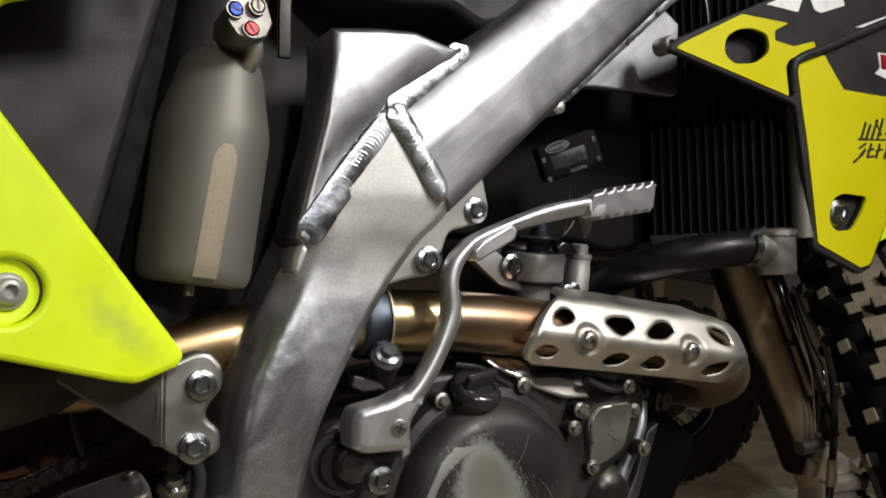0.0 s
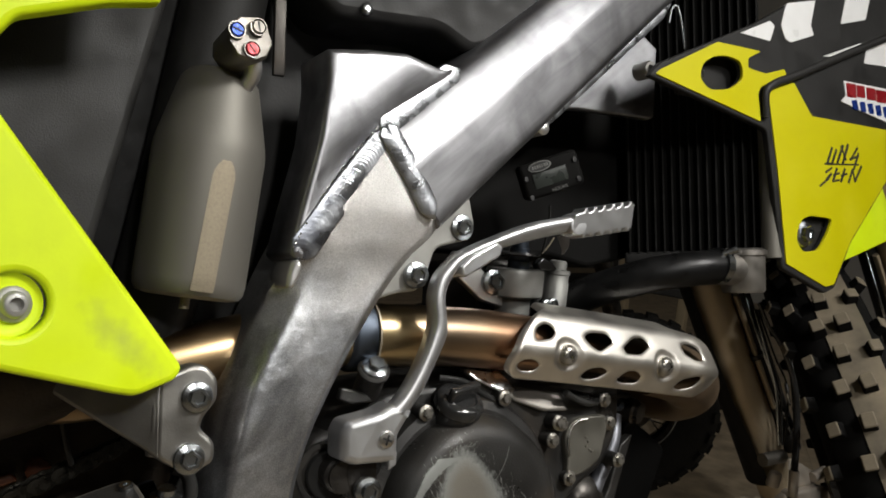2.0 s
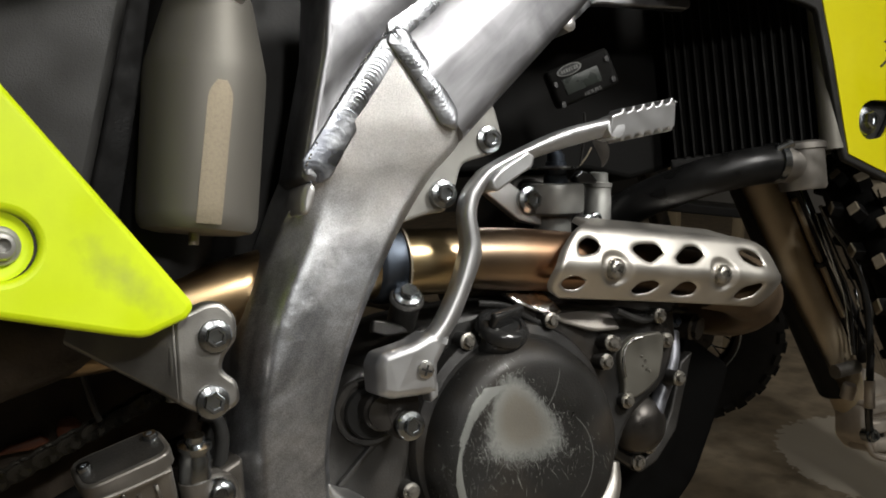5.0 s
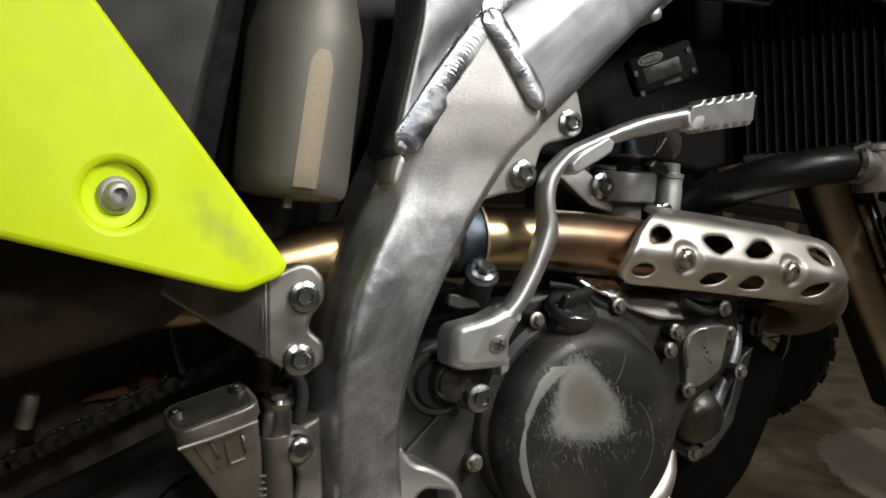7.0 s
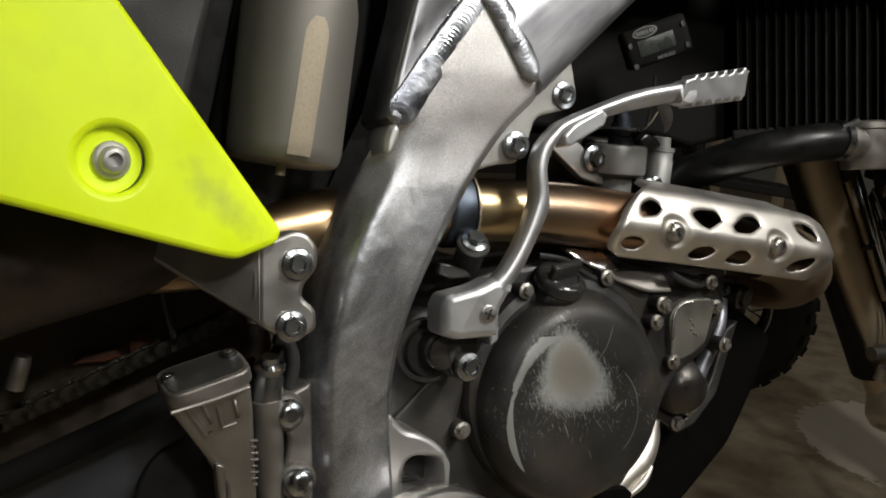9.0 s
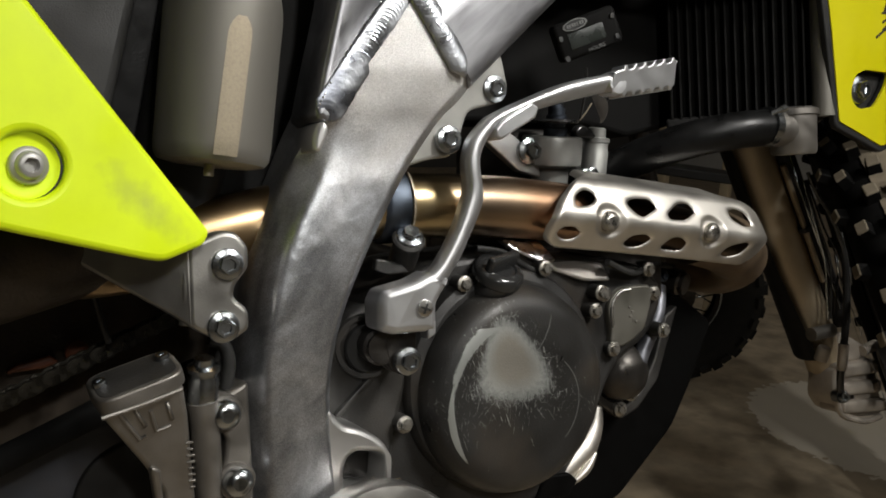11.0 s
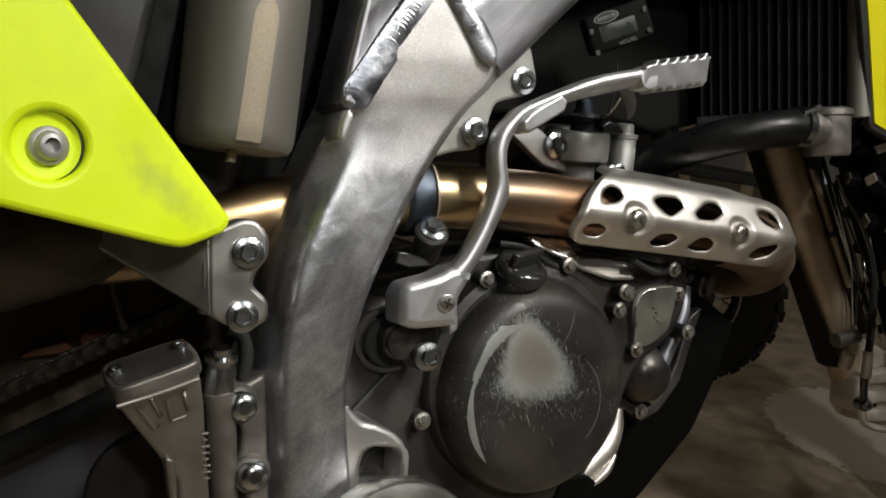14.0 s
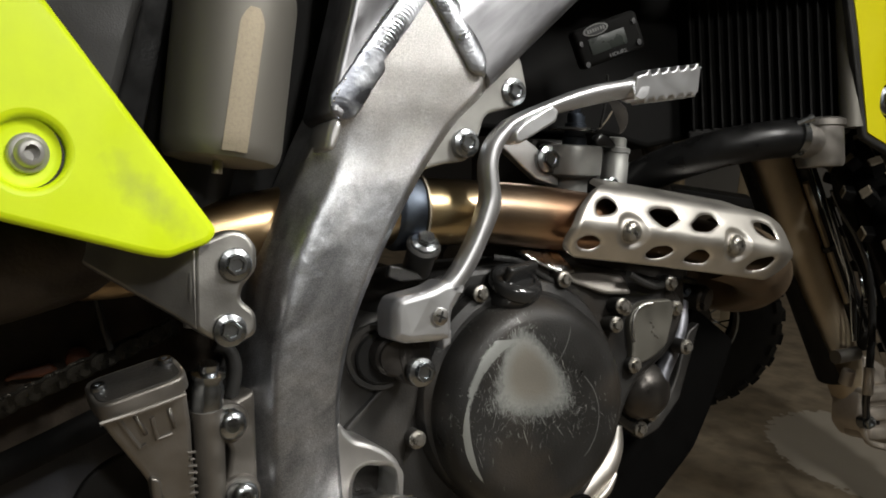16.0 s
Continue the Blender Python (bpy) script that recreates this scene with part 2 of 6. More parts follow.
def rubbed_spar():
    """Speckled cast aluminium, rubbed to a streaky sheen where boots touch its lower half."""
    m = material("rubbed_cast_aluminium", (0.62, 0.615, 0.60), 0.46, 0.95, 0.10, 40, 0.0, 900, rough_vary=0.05)
    n, l = m.node_tree.nodes, m.node_tree.links
    b = n["Principled BSDF"]
    tex = n.new("ShaderNodeTexCoord")
    sep = n.new("ShaderNodeSeparateXYZ")
    l.new(tex.outputs["Object"], sep.inputs[0])
    patch = n.new("ShaderNodeTexNoise")
    patch.inputs["Scale"].default_value, patch.inputs["Detail"].default_value = 16, 7
    l.new(tex.outputs["Object"], patch.inputs["Vector"])
    h = n.new("ShaderNodeMath")
    h.operation = "MULTIPLY_ADD"
    l.new(patch.outputs[0], h.inputs[0])
    h.inputs[1].default_value = 0.22
    l.new(sep.outputs[2], h.inputs[2])
    rub = n.new("ShaderNodeMapRange")
    rub.inputs[1].default_value, rub.inputs[2].default_value, rub.inputs[3].default_value, rub.inputs[4].default_value = 0.73, 0.63, 0.0, 1.0
    l.new(h.outputs[0], rub.inputs[0])
    mp = n.new("ShaderNodeMapping")
    mp.inputs["Rotation"].default_value, mp.inputs["Scale"].default_value = (0, -0.62, 0), (0.030, 0.02, 0.0065)
    mp.vector_type = "TEXTURE"
    l.new(tex.outputs["Object"], mp.inputs[0])
    streak = n.new("ShaderNodeTexNoise")
    streak.inputs["Scale"].default_value, streak.inputs["Detail"].default_value = 1.0, 6
    l.new(mp.outputs[0], streak.inputs["Vector"])
    old = b.inputs["Base Color"].links[0].from_socket
    sheen = n.new("ShaderNodeMapRange")
    sheen.inputs[1].default_value, sheen.inputs[2].default_value, sheen.inputs[3].default_value, sheen.inputs[4].default_value = 0.3, 0.7, 0.84, 1.06
    l.new(streak.outputs[0], sheen.inputs[0])
    tint = n.new("ShaderNodeMixRGB")
    tint.blend_type = "MULTIPLY"
    tint.inputs[0].default_value, tint.inputs[1].default_value = 1.0, (0.55, 0.566, 0.598, 1)
    l.new(sheen.outputs[0], tint.inputs[2])
    smudge = n.new("ShaderNodeTexNoise")
    smudge.inputs["Scale"].default_value, smudge.inputs["Detail"].default_value, smudge.inputs["Distortion"].default_value = 1.0, 9, 0.8
    wide = n.new("ShaderNodeMapping")
    wide.vector_type = "TEXTURE"
    wide.inputs["Rotation"].default_value, wide.inputs["Scale"].default_value = (0, -1.15, 0), (0.05, 0.03, 0.026)
    l.new(tex.outputs["Object"], wide.inputs[0])
    l.new(wide.outputs[0], smudge.inputs["Vector"])
    dim = n.new("ShaderNodeMapRange")
    dim.inputs[1].default_value, dim.inputs[2].default_value, dim.inputs[3].default_value, dim.inputs[4].default_value = 0.38, 0.60, 0.58, 1.08
    l.new(smudge.outputs[0], dim.inputs[0])
    blue = n.new("ShaderNodeMixRGB")
    blue.blend_type, blue.inputs[0].default_value = "MULTIPLY", 1.0
    l.new(tint.outputs[0], blue.inputs[1])
    l.new(dim.outputs[0], blue.inputs[2])
    mix = n.new("ShaderNodeMixRGB")
    for i, q in enumerate((rub.outputs[0], old, blue.outputs[0])):
        l.new(q, mix.inputs[i])
    fleck = n.new("ShaderNodeTexNoise")
    fleck.inputs["Scale"].default_value, fleck.inputs["Detail"].default_value = 1200, 3
    l.new(tex.outputs["Object"], fleck.inputs["Vector"])
    fr = n.new("ShaderNodeMapRange")
    fr.inputs[1].default_value, fr.inputs[2].default_value, fr.inputs[3].default_value, fr.inputs[4].default_value = 0.35, 0.68, 0.82, 1.26
    l.new(fleck.outputs[0], fr.inputs[0])
    spot = n.new("ShaderNodeMixRGB")
    spot.blend_type, spot.inputs[0].default_value = "MULTIPLY", 1.0
    l.new(mix.outputs[0], spot.inputs[1])
    l.new(fr.outputs[0], spot.inputs[2])
    l.new(spot.outputs[0], b.inputs["Base Color"])
    ro = n.new("ShaderNodeMapRange")
    ro.inputs[3].default_value, ro.inputs[4].default_value = 0.47, 0.37
    l.new(rub.outputs[0], ro.inputs[0])
    l.new(ro.outputs[0], b.inputs["Roughness"])
    grain = n.new("ShaderNodeTexNoise")
    grain.inputs["Scale"].default_value, grain.inputs["Detail"].default_value = 2300, 3
    l.new(tex.outputs["Object"], grain.inputs["Vector"])
    st = n.new("ShaderNodeMapRange")
    st.inputs[3].default_value, st.inputs[4].default_value = 0.75, 0.12
    l.new(rub.outputs[0], st.inputs[0])
    bp = n.new("ShaderNodeBump")
    bp.inputs["Distance"].default_value = 0.0006
    l.new(st.outputs[0], bp.inputs["Strength"])
    l.new(grain.outputs[0], bp.inputs["Height"])
    dent = n.new("ShaderNodeBump")
    dent.inputs["Distance"].default_value, dent.inputs["Strength"].default_value = 0.003, 0.16
    l.new(patch.outputs[0], dent.inputs["Height"])
    l.new(bp.outputs[0], dent.inputs["Normal"])
    peen = n.new("ShaderNodeTexNoise")
    peen.inputs["Scale"].default_value, peen.inputs["Detail"].default_value = 60, 4
    l.new(tex.outputs["Object"], peen.inputs["Vector"])
    beat = n.new("ShaderNodeBump")
    beat.inputs["Distance"].default_value = 0.004
    force = n.new("ShaderNodeMapRange")
    force.inputs[3].default_value, force.inputs[4].default_value = 0.03, 0.25
    l.new(rub.outputs[0], force.inputs[0])
    l.new(force.outputs[0], beat.inputs["Strength"])
    l.new(peen.outputs[0], beat.inputs["Height"])
    l.new(dent.outputs[0], beat.inputs["Normal"])
    l.new(beat.outputs[0], b.inputs["Normal"])
    return m


SPAR = rubbed_spar()
NEON = material("fluorescent_yellow_plastic", (0.74, 0.93, 0.002), 0.5, 0.0, 0.06, 25, 0.05, 500, dirt=0.10)


def smudge_panel(m):
    """A grey rubbed smudge near the panel's tip."""
    n, l = m.node_tree.nodes, m.node_tree.links
    b = n["Principled BSDF"]
    old = b.inputs["Base Color"].links[0].from_socket
    tex = n.new("ShaderNodeTexCoord")
    mp = n.new("ShaderNodeMapping")
    mp.vector_type = "TEXTURE"
    mp.inputs["Location"].default_value, mp.inputs["Rotation"].default_value, mp.inputs["Scale"].default_value = (0.072, 0.489, 0.533), (0, 0.75, 0), (0.030, 0.2, 0.009)
    l.new(tex.outputs["Object"], mp.inputs[0])
    far = n.new("ShaderNodeVectorMath")
    far.operation = "LENGTH"
    l.new(mp.outputs[0], far.inputs[0])
    grain = n.new("ShaderNodeTexNoise")
    grain.inputs["Scale"].default_value, grain.inputs["Detail"].default_value = 120, 6
    l.new(tex.outputs["Object"], grain.inputs["Vector"])
    add = n.new("ShaderNodeMath")
    add.operation = "MULTIPLY_ADD"
    add.inputs[1].default_value = 1.4
    l.new(grain.outputs[0], add.inputs[0])
    l.new(far.outputs["Value"], add.inputs[2])
    fade = n.new("ShaderNodeMapRange")
    fade.inputs[1].default_value, fade.inputs[2].default_value, fade.inputs[3].default_value, fade.inputs[4].default_value = 0.7, 1.9, 0.42, 0.0
    l.new(add.outputs[0], fade.inputs[0])
    mix = n.new("ShaderNodeMixRGB")
    mix.inputs[2].default_value = (0.30, 0.33, 0.12, 1)
    l.new(fade.outputs[0], mix.inputs[0])
    l.new(old, mix.inputs[1])
    l.new(mix.outputs[0], b.inputs["Base Color"])


smudge_panel(NEON)
YELLOW = material("yellow_plastic", (0.51, 0.47, 0.001), 0.45, 0.0, 0.05, 20, 0.04, 500, gloss=0.25)
WHITE = material("white_vinyl", (0.72, 0.72, 0.72), 0.4, 0.0, 0.05)
FADED = material("faded_grey_print", (0.14, 0.14, 0.137), 0.5, 0.0, 0.15)
RED = material("red_anodised", (0.34, 0.015, 0.022), 0.3, 0.4, 0.1)
BLUE = material("blue_anodised", (0.008, 0.04, 0.27), 0.3, 0.5, 0.1)
INK = material("black_ink", (0.01, 0.01, 0.01), 0.5)
LCD = material("grey_lcd", (0.022, 0.026, 0.023), 0.3)
AIRBOX = material("textured_black_plastic", (0.022, 0.0215, 0.0205), 0.6, 0.0, 0.2, 30, 0.3, 900, gloss=0.4)
DARKWALL = material("darkened_wall", (0.07, 0.065, 0.06), 0.8, 0.0, 0.2, 3.0, 0.2, 60)
CONCRETE = material("concrete_floor", (0.50, 0.405, 0.285), 0.7, 0.0, 0.35, 16.0, 0.4, 160, dirt=0.35)


def floor_stains(m):
    """Pale bare flakes and dark spills on the concrete."""
    n, l = m.node_tree.nodes, m.node_tree.links
    b = n["Principled BSDF"]
    old = b.inputs["Base Color"].links[0].from_socket
    tex = n.new("ShaderNodeTexCoord")
    warp = n.new("ShaderNodeTexNoise")
    warp.inputs["Scale"].default_value, warp.inputs["Detail"].default_value = 9, 8
    l.new(tex.outputs["Object"], warp.inputs["Vector"])
    flake = n.new("ShaderNodeTexNoise")
    flake.inputs["Scale"].default_value, flake.inputs["Detail"].default_value = 2.2, 9
    l.new(tex.outputs["Object"], flake.inputs["Vector"])
    for src, lo, hi, colour in ((flake, 0.68, 0.69, (0.52, 0.46, 0.36, 1)), (warp, 0.62, 0.72, (0.27, 0.215, 0.15, 1))):
        k = n.new("ShaderNodeMapRange")
        k.inputs[1].default_value, k.inputs[2].default_value = lo, hi
        l.new(src.outputs[0], k.inputs[0])
        mix = n.new("ShaderNodeMixRGB")
        mix.inputs[2].default_value = colour
        l.new(k.outputs[0], mix.inputs[0])
        l.new(old, mix.inputs[1])
        old = mix.outputs[0]
    # one large flake where the paint has gone
    sep = n.new("ShaderNodeSeparateXYZ")
    l.new(tex.outputs["Object"], sep.inputs[0])

    def calc(op, a, c):
        q = n.new("ShaderNodeMath")
        q.operation = op
        for i, v in enumerate((a, c)):
            if isinstance(v, (int, float)):
                q.inputs[i].default_value = v
            else:
                l.new(v, q.inputs[i])
        return q.outputs[0]
    rough_edge = n.new("ShaderNodeTexNoise")
    rough_edge.inputs["Scale"].default_value, rough_edge.inputs["Detail"].default_value = 42, 8
    l.new(tex.outputs["Object"], rough_edge.inputs["Vector"])
    shift = calc("MULTIPLY", calc("SUBTRACT", rough_edge.outputs[0], 0.5), 0.8)
    dx = calc("DIVIDE", calc("SUBTRACT", sep.outputs[0], 1.56), 0.25)
    dy = calc("DIVIDE", calc("SUBTRACT", sep.outputs[1], 1.08), 0.26)
    spot = calc("LESS_THAN", calc("ADD", calc("ADD", calc("MULTIPLY", dx, dx), calc("MULTIPLY", dy, dy)), shift), 1.0)
    mix = n.new("ShaderNodeMixRGB")
    mix.inputs[2].default_value = (0.70, 0.63, 0.52, 1)
    l.new(spot, mix.inputs[0])
    l.new(old, mix.inputs[1])
    l.new(mix.outputs[0], b.inputs["Base Color"])


floor_stains(CONCRETE)
PLASTER = material("painted_wall", (0.72, 0.71, 0.68), 0.8, 0.0, 0.1, 2.0, 0.1, 60)
MUD = material("dusty_rubber", (0.20, 0.165, 0.115), 0.85, 0.0, 0.5, 30, 0.3, 200)
WOOD = material("pale_wood", (0.34, 0.27, 0.17), 0.7, 0.0, 0.25, 20, 0.2, 200, (1, 1, 0.1))
GREEN = material("green_plastic", (0.03, 0.28, 0.05), 0.4)


# ---- building helpers ----
def part(name, bm, mat, parent, label="", smooth=True, sharp=0.72):
    me = bpy.data.meshes.new(name)
    bmesh.ops.recalc_face_normals(bm, faces=bm.faces)
    if smooth is True and not any(f.smooth for f in bm.faces):
        for f in bm.faces:
            f.smooth = True
    bm.normal_update()
    for e in bm.edges:
        if len(e.link_faces) == 2 and e.calc_face_angle(0) > sharp:
            e.smooth = False
    bm.to_mesh(me)
    bm.free()
    me.materials.append(mat)
    ob = new(name, me)
    ob.parent = parent
    return tagged(ob, label)


def empty(name, parent=None):
    ob = new(name)
    ob.empty_display_size = 0.02
    ob.parent = parent
    return ob


def rounded(points, r, n=4):
    """A closed outline with its corners rounded by r."""
    out, k = [], len(points)
    for i in range(k):
        p, a, b = (Vector(points[j % k]) for j in (i, i - 1, i + 1))
        u, v = a - p, b - p
        q = min(r, u.length * 0.45, v.length * 0.45)
        a, b = p + u.normalized() * q, p + v.normalized() * q
        for j in range(n + 1):
            t = j / n
            out.append(a * (1 - t) ** 2 + p * 2 * t * (1 - t) + b * t * t)
    return out


def circle(x, z, r, n=24, sx=1.0):
    return [Vector((x + sx * r * math.cos(2 * math.pi * i / n), z + r * math.sin(2 * math.pi * i / n))) for i in range(n)]


def offset(loop, d):
    """The outline moved inwards by d (either winding)."""
    area = sum(loop[i - 1].x * p.y - p.x * loop[i - 1].y for i, p in enumerate(loop))
    out, k = [], len(loop)
    for i, p in enumerate(loop):
        u, v = (p - loop[i - 1]), (loop[(i + 1) % k] - p)
        if u.length < 1e-9 or v.length < 1e-9:
            u = v = loop[(i + 1) % k] - loop[i - 1]
        u, v = u.normalized(), v.normalized()
        nrm = Vector((-u.y - v.y, u.x + v.x))
        nrm = nrm.normalized() if nrm.length > 1e-6 else Vector((-u.y, u.x))
        c = max(0.5, nrm.dot(Vector((-u.y, u.x))))
        out.append(p + nrm * (d / c) * (1 if area > 0 else -1))
    return out


def bridge(bm, a, b):
    k = len(a)
    for i in range(k):
        bm.faces.new((a[i], a[(i + 1) % k], b[(i + 1) % k], b[i])).smooth = True


def plate(outline, depth, thick, edge=0.002, holes=(), corner=0.004, steps=3):
    """A plate in the x-z plane with a rounded rim and real holes; depth(x, z) gives its front's y."""
    if not callable(depth):
        y0 = depth
        depth = lambda x, z: y0
    bm = bmesh.new()
    rim = rounded(outline, corner) if corner else [Vector(p) for p in outline]

    def ring(loop, d):
        return [bm.verts.new((p.x, depth(p.x, p.y) + d, p.y)) for p in loop]
    front, back = [], []
    for loop, sign in [(rim, 1)] + [(list(h), -1) for h in holes]:
        rows = [ring(loop, thick), ring(loop, edge)]
        for j in range(1, steps + 1):
            a = j / steps * math.pi / 2
            rows.append(ring(offset(loop, sign * edge * (1 - math.cos(a))), edge * (1 - math.sin(a))))
        for p, q in zip(rows, rows[1:]):
            bridge(bm, p, q)
        front.append(rows[-1])
        back.append(rows[0])
    for loops in (front, back):
        edges = []
        for loop in loops:
            for i in range(len(loop)):
                e = bm.edges.get((loop[i - 1], loop[i])) or bm.edges.new((loop[i - 1], loop[i]))
                edges.append(e)
        for f in bmesh.ops.triangle_fill(bm, edges=edges, use_beauty=True, use_dissolve=False)["geom"]:
            if isinstance(f, bmesh.types.BMFace):
                f.smooth = False
    return bm


def spline(points, n):
    """Points along a smooth curve through the given ones."""
    pts = [Vector(p) for p in points]
    pts = [pts[0] * 2 - pts[1]] + pts + [pts[-1] * 2 - pts[-2]]
    out = []
    for i in range(1, len(pts) - 2):
        a, b, c, d = pts[i - 1:i + 3]
        for j in range(n):
            t = j / n
            out.append(0.5 * (2 * b + (c - a) * t + (2 * a - 5 * b + 4 * c - d) * t * t + (3 * b - a - 3 * c + d) * t ** 3))
    return out + [pts[-2]]


def tube(points, radius, n=6, seg=14, caps=True, flat=1.0, bm=None, straight=False):
    """A round or flattened bar along a curve; radius: a number, or a function of the share of the way."""
    bm = bm or bmesh.new()
    line = [Vector(p) for p in points] if straight else spline(points, n)
    rings, side = [], None
    for i, p in enumerate(line):
        d = (line[min(i + 1, len(line) - 1)] - line[max(i - 1, 0)]).normalized()
        side = (side - d * side.dot(d)) if side else d.cross(Vector((0, 1, 0)) if abs(d.y) < 0.9 else Vector((0, 0, 1)))
        side.normalize()
        up = d.cross(side)
        r = radius(i / (len(line) - 1)) if callable(radius) else radius
        rings.append([bm.verts.new(p + side * r * math.cos(2 * math.pi * k / seg) + up * r * flat * math.sin(2 * math.pi * k / seg)) for k in range(seg)])
    for a, b in zip(rings, rings[1:]):
        bridge(bm, a, b)
    if caps:
        bm.faces.new(rings[0])
        bm.faces.new(rings[-1])
    return bm


def lathe(profile, at, axis=(0, -1, 0), seg=32, bm=None, turn=0.0, open_ends=False):
    """A turned body: profile of (radius, height along the axis)."""
    bm = bm or bmesh.new()
    q = Vector((0, 0, 1)).rotation_difference(Vector(axis))
    rings = []
    for r, h in profile:
        if r < 1e-6:
            rings.append([bm.verts.new(Vector(at) + q @ Vector((0, 0, h)))])
        else:
            rings.append([bm.verts.new(Vector(at) + q @ Vector((r * math.cos(2 * math.pi * k / seg + turn), r * math.sin(2 * math.pi * k / seg + turn), h))) for k in range(seg)])
    for a, b in zip(rings, rings[1:]):
        if len(a) == 1 and len(b) == 1:
            continue
        if len(a) == 1 or len(b) == 1:
            c, ring = (a[0], b) if len(a) == 1 else (b[0], a)
            for i in range(len(ring)):
                bm.faces.new((c, ring[i], ring[(i + 1) % len(ring)])).smooth = True
        else:
            bridge(bm, a, b)
    for ring in (rings[0], rings[-1]):
        if len(ring) > 2 and not open_ends:
            bm.faces.new(ring)
    return bm


def hex_bolt(parent, at, r=0.006, axis=(0, -1, 0), name="bolt", label="", hollow=True, height=1.0, mat=None, turn=0.3):
    """A flange bolt: a hexagon with a dished head on a round flange; r: half its width across the corners."""
    bm = bmesh.new()
    h = r * height
    lathe([(r * 1.55, -0.003), (r * 1.55, r * 0.18), (r * 1.45, r * 0.3), (r * 1.0, r * 0.45)], at, axis, 24, bm)
    six = [(r * 0.99, r * 0.3), (r * 0.99, h * 0.98), (r * 0.9, h * 1.1)]
    six += [(r * 0.62, h * 1.1), (r * 0.55, h * 0.85), (0, h * 0.85)] if hollow else [(0, h * 1.12)]
    lathe(six, at, axis, 6, bm, turn)
    for f in bm.faces:
        f.smooth = len(f.verts) == 4 and f.calc_area() < r * r * 0.12
    return part(name, bm, mat or STEEL, parent, label, smooth=None)


def button_bolt(parent, at, r=0.0065, axis=(0, -1, 0), label="", name="bolt", mat=None):
    """A domed bolt with a socket."""
    bm = lathe([(r, -0.003), (r, r * 0.15), (r * 0.93, r * 0.4), (r * 0.72, r * 0.62), (r * 0.45, r * 0.7)], at, axis, 24)
    lathe([(r * 0.46, r * 0.7), (r * 0.42, r * 0.25), (0, r * 0.25)], at, axis, 6, bm)
    return part(name, bm, mat or STEEL, parent, label)


def box(lo, hi, bevel=0.0, bm=None, m=None):
    bm = bm or bmesh.new()
    got = bmesh.ops.create_cube(bm, size=1)["verts"]
    lo, hi = Vector(lo), Vector(hi)
    for v in got:
        v.co = Vector(((lo[i] + hi[i]) / 2 + v.co[i] * (hi[i] - lo[i]) for i in range(3)))
        if m:
            v.co = m @ v.co
    if bevel:
        bmesh.ops.bevel(bm, geom=list({e for v in got for e in v.link_edges}), offset=bevel, segments=3, profile=0.5, affect="EDGES")
    return bm


def face_line(x0, y0, k):
    return lambda x, z: y0 + k * (x - x0)


# ---- the room ----
def slab(name, lo, hi, mat, label):
    return tagged(part(name, box(lo, hi), mat, None, smooth=None), label, name.split("_")[0], kind="structure")


slab("floor", (-1.5, -2.2, -0.15), (4.5, 5, 0), CONCRETE, "stained grey-brown concrete garage floor")
# Its dark colour stands in for the unlit distance behind the bike.
slab("wall_north", (-1.5, 5.0, 0), (4.5, 5.15, 2.6), DARKWALL, "plain garage wall, colour darkened for shade and reflections")
slab("wall_south", (-1.5, -2.35, 0), (4.5, -2.2, 2.6), PLASTER, "plain dim garage wall")
slab("wall_east", (4.5, -2.2, 0), (4.65, 5, 2.6), PLASTER, "plain dim garage wall")
# Unseen wall, darkened so that the metal's left sides reflect dark.
slab("wall_west", (-1.65, -2.2, 0), (-1.5, 5, 2.6), DARKWALL, "plain garage wall, colour darkened for shade and reflections")
slab("ceiling", (-1.5, -2.2, 2.6), (4.5, 5, 2.75), PLASTER, "plain dim garage ceiling")

# ---- the motorcycle ----
bike = tagged(empty("motorcycle"), "yellow and black motocross motorcycle with bare aluminium frame on its stand", "motorcycle")
bike.matrix_world = BIKE


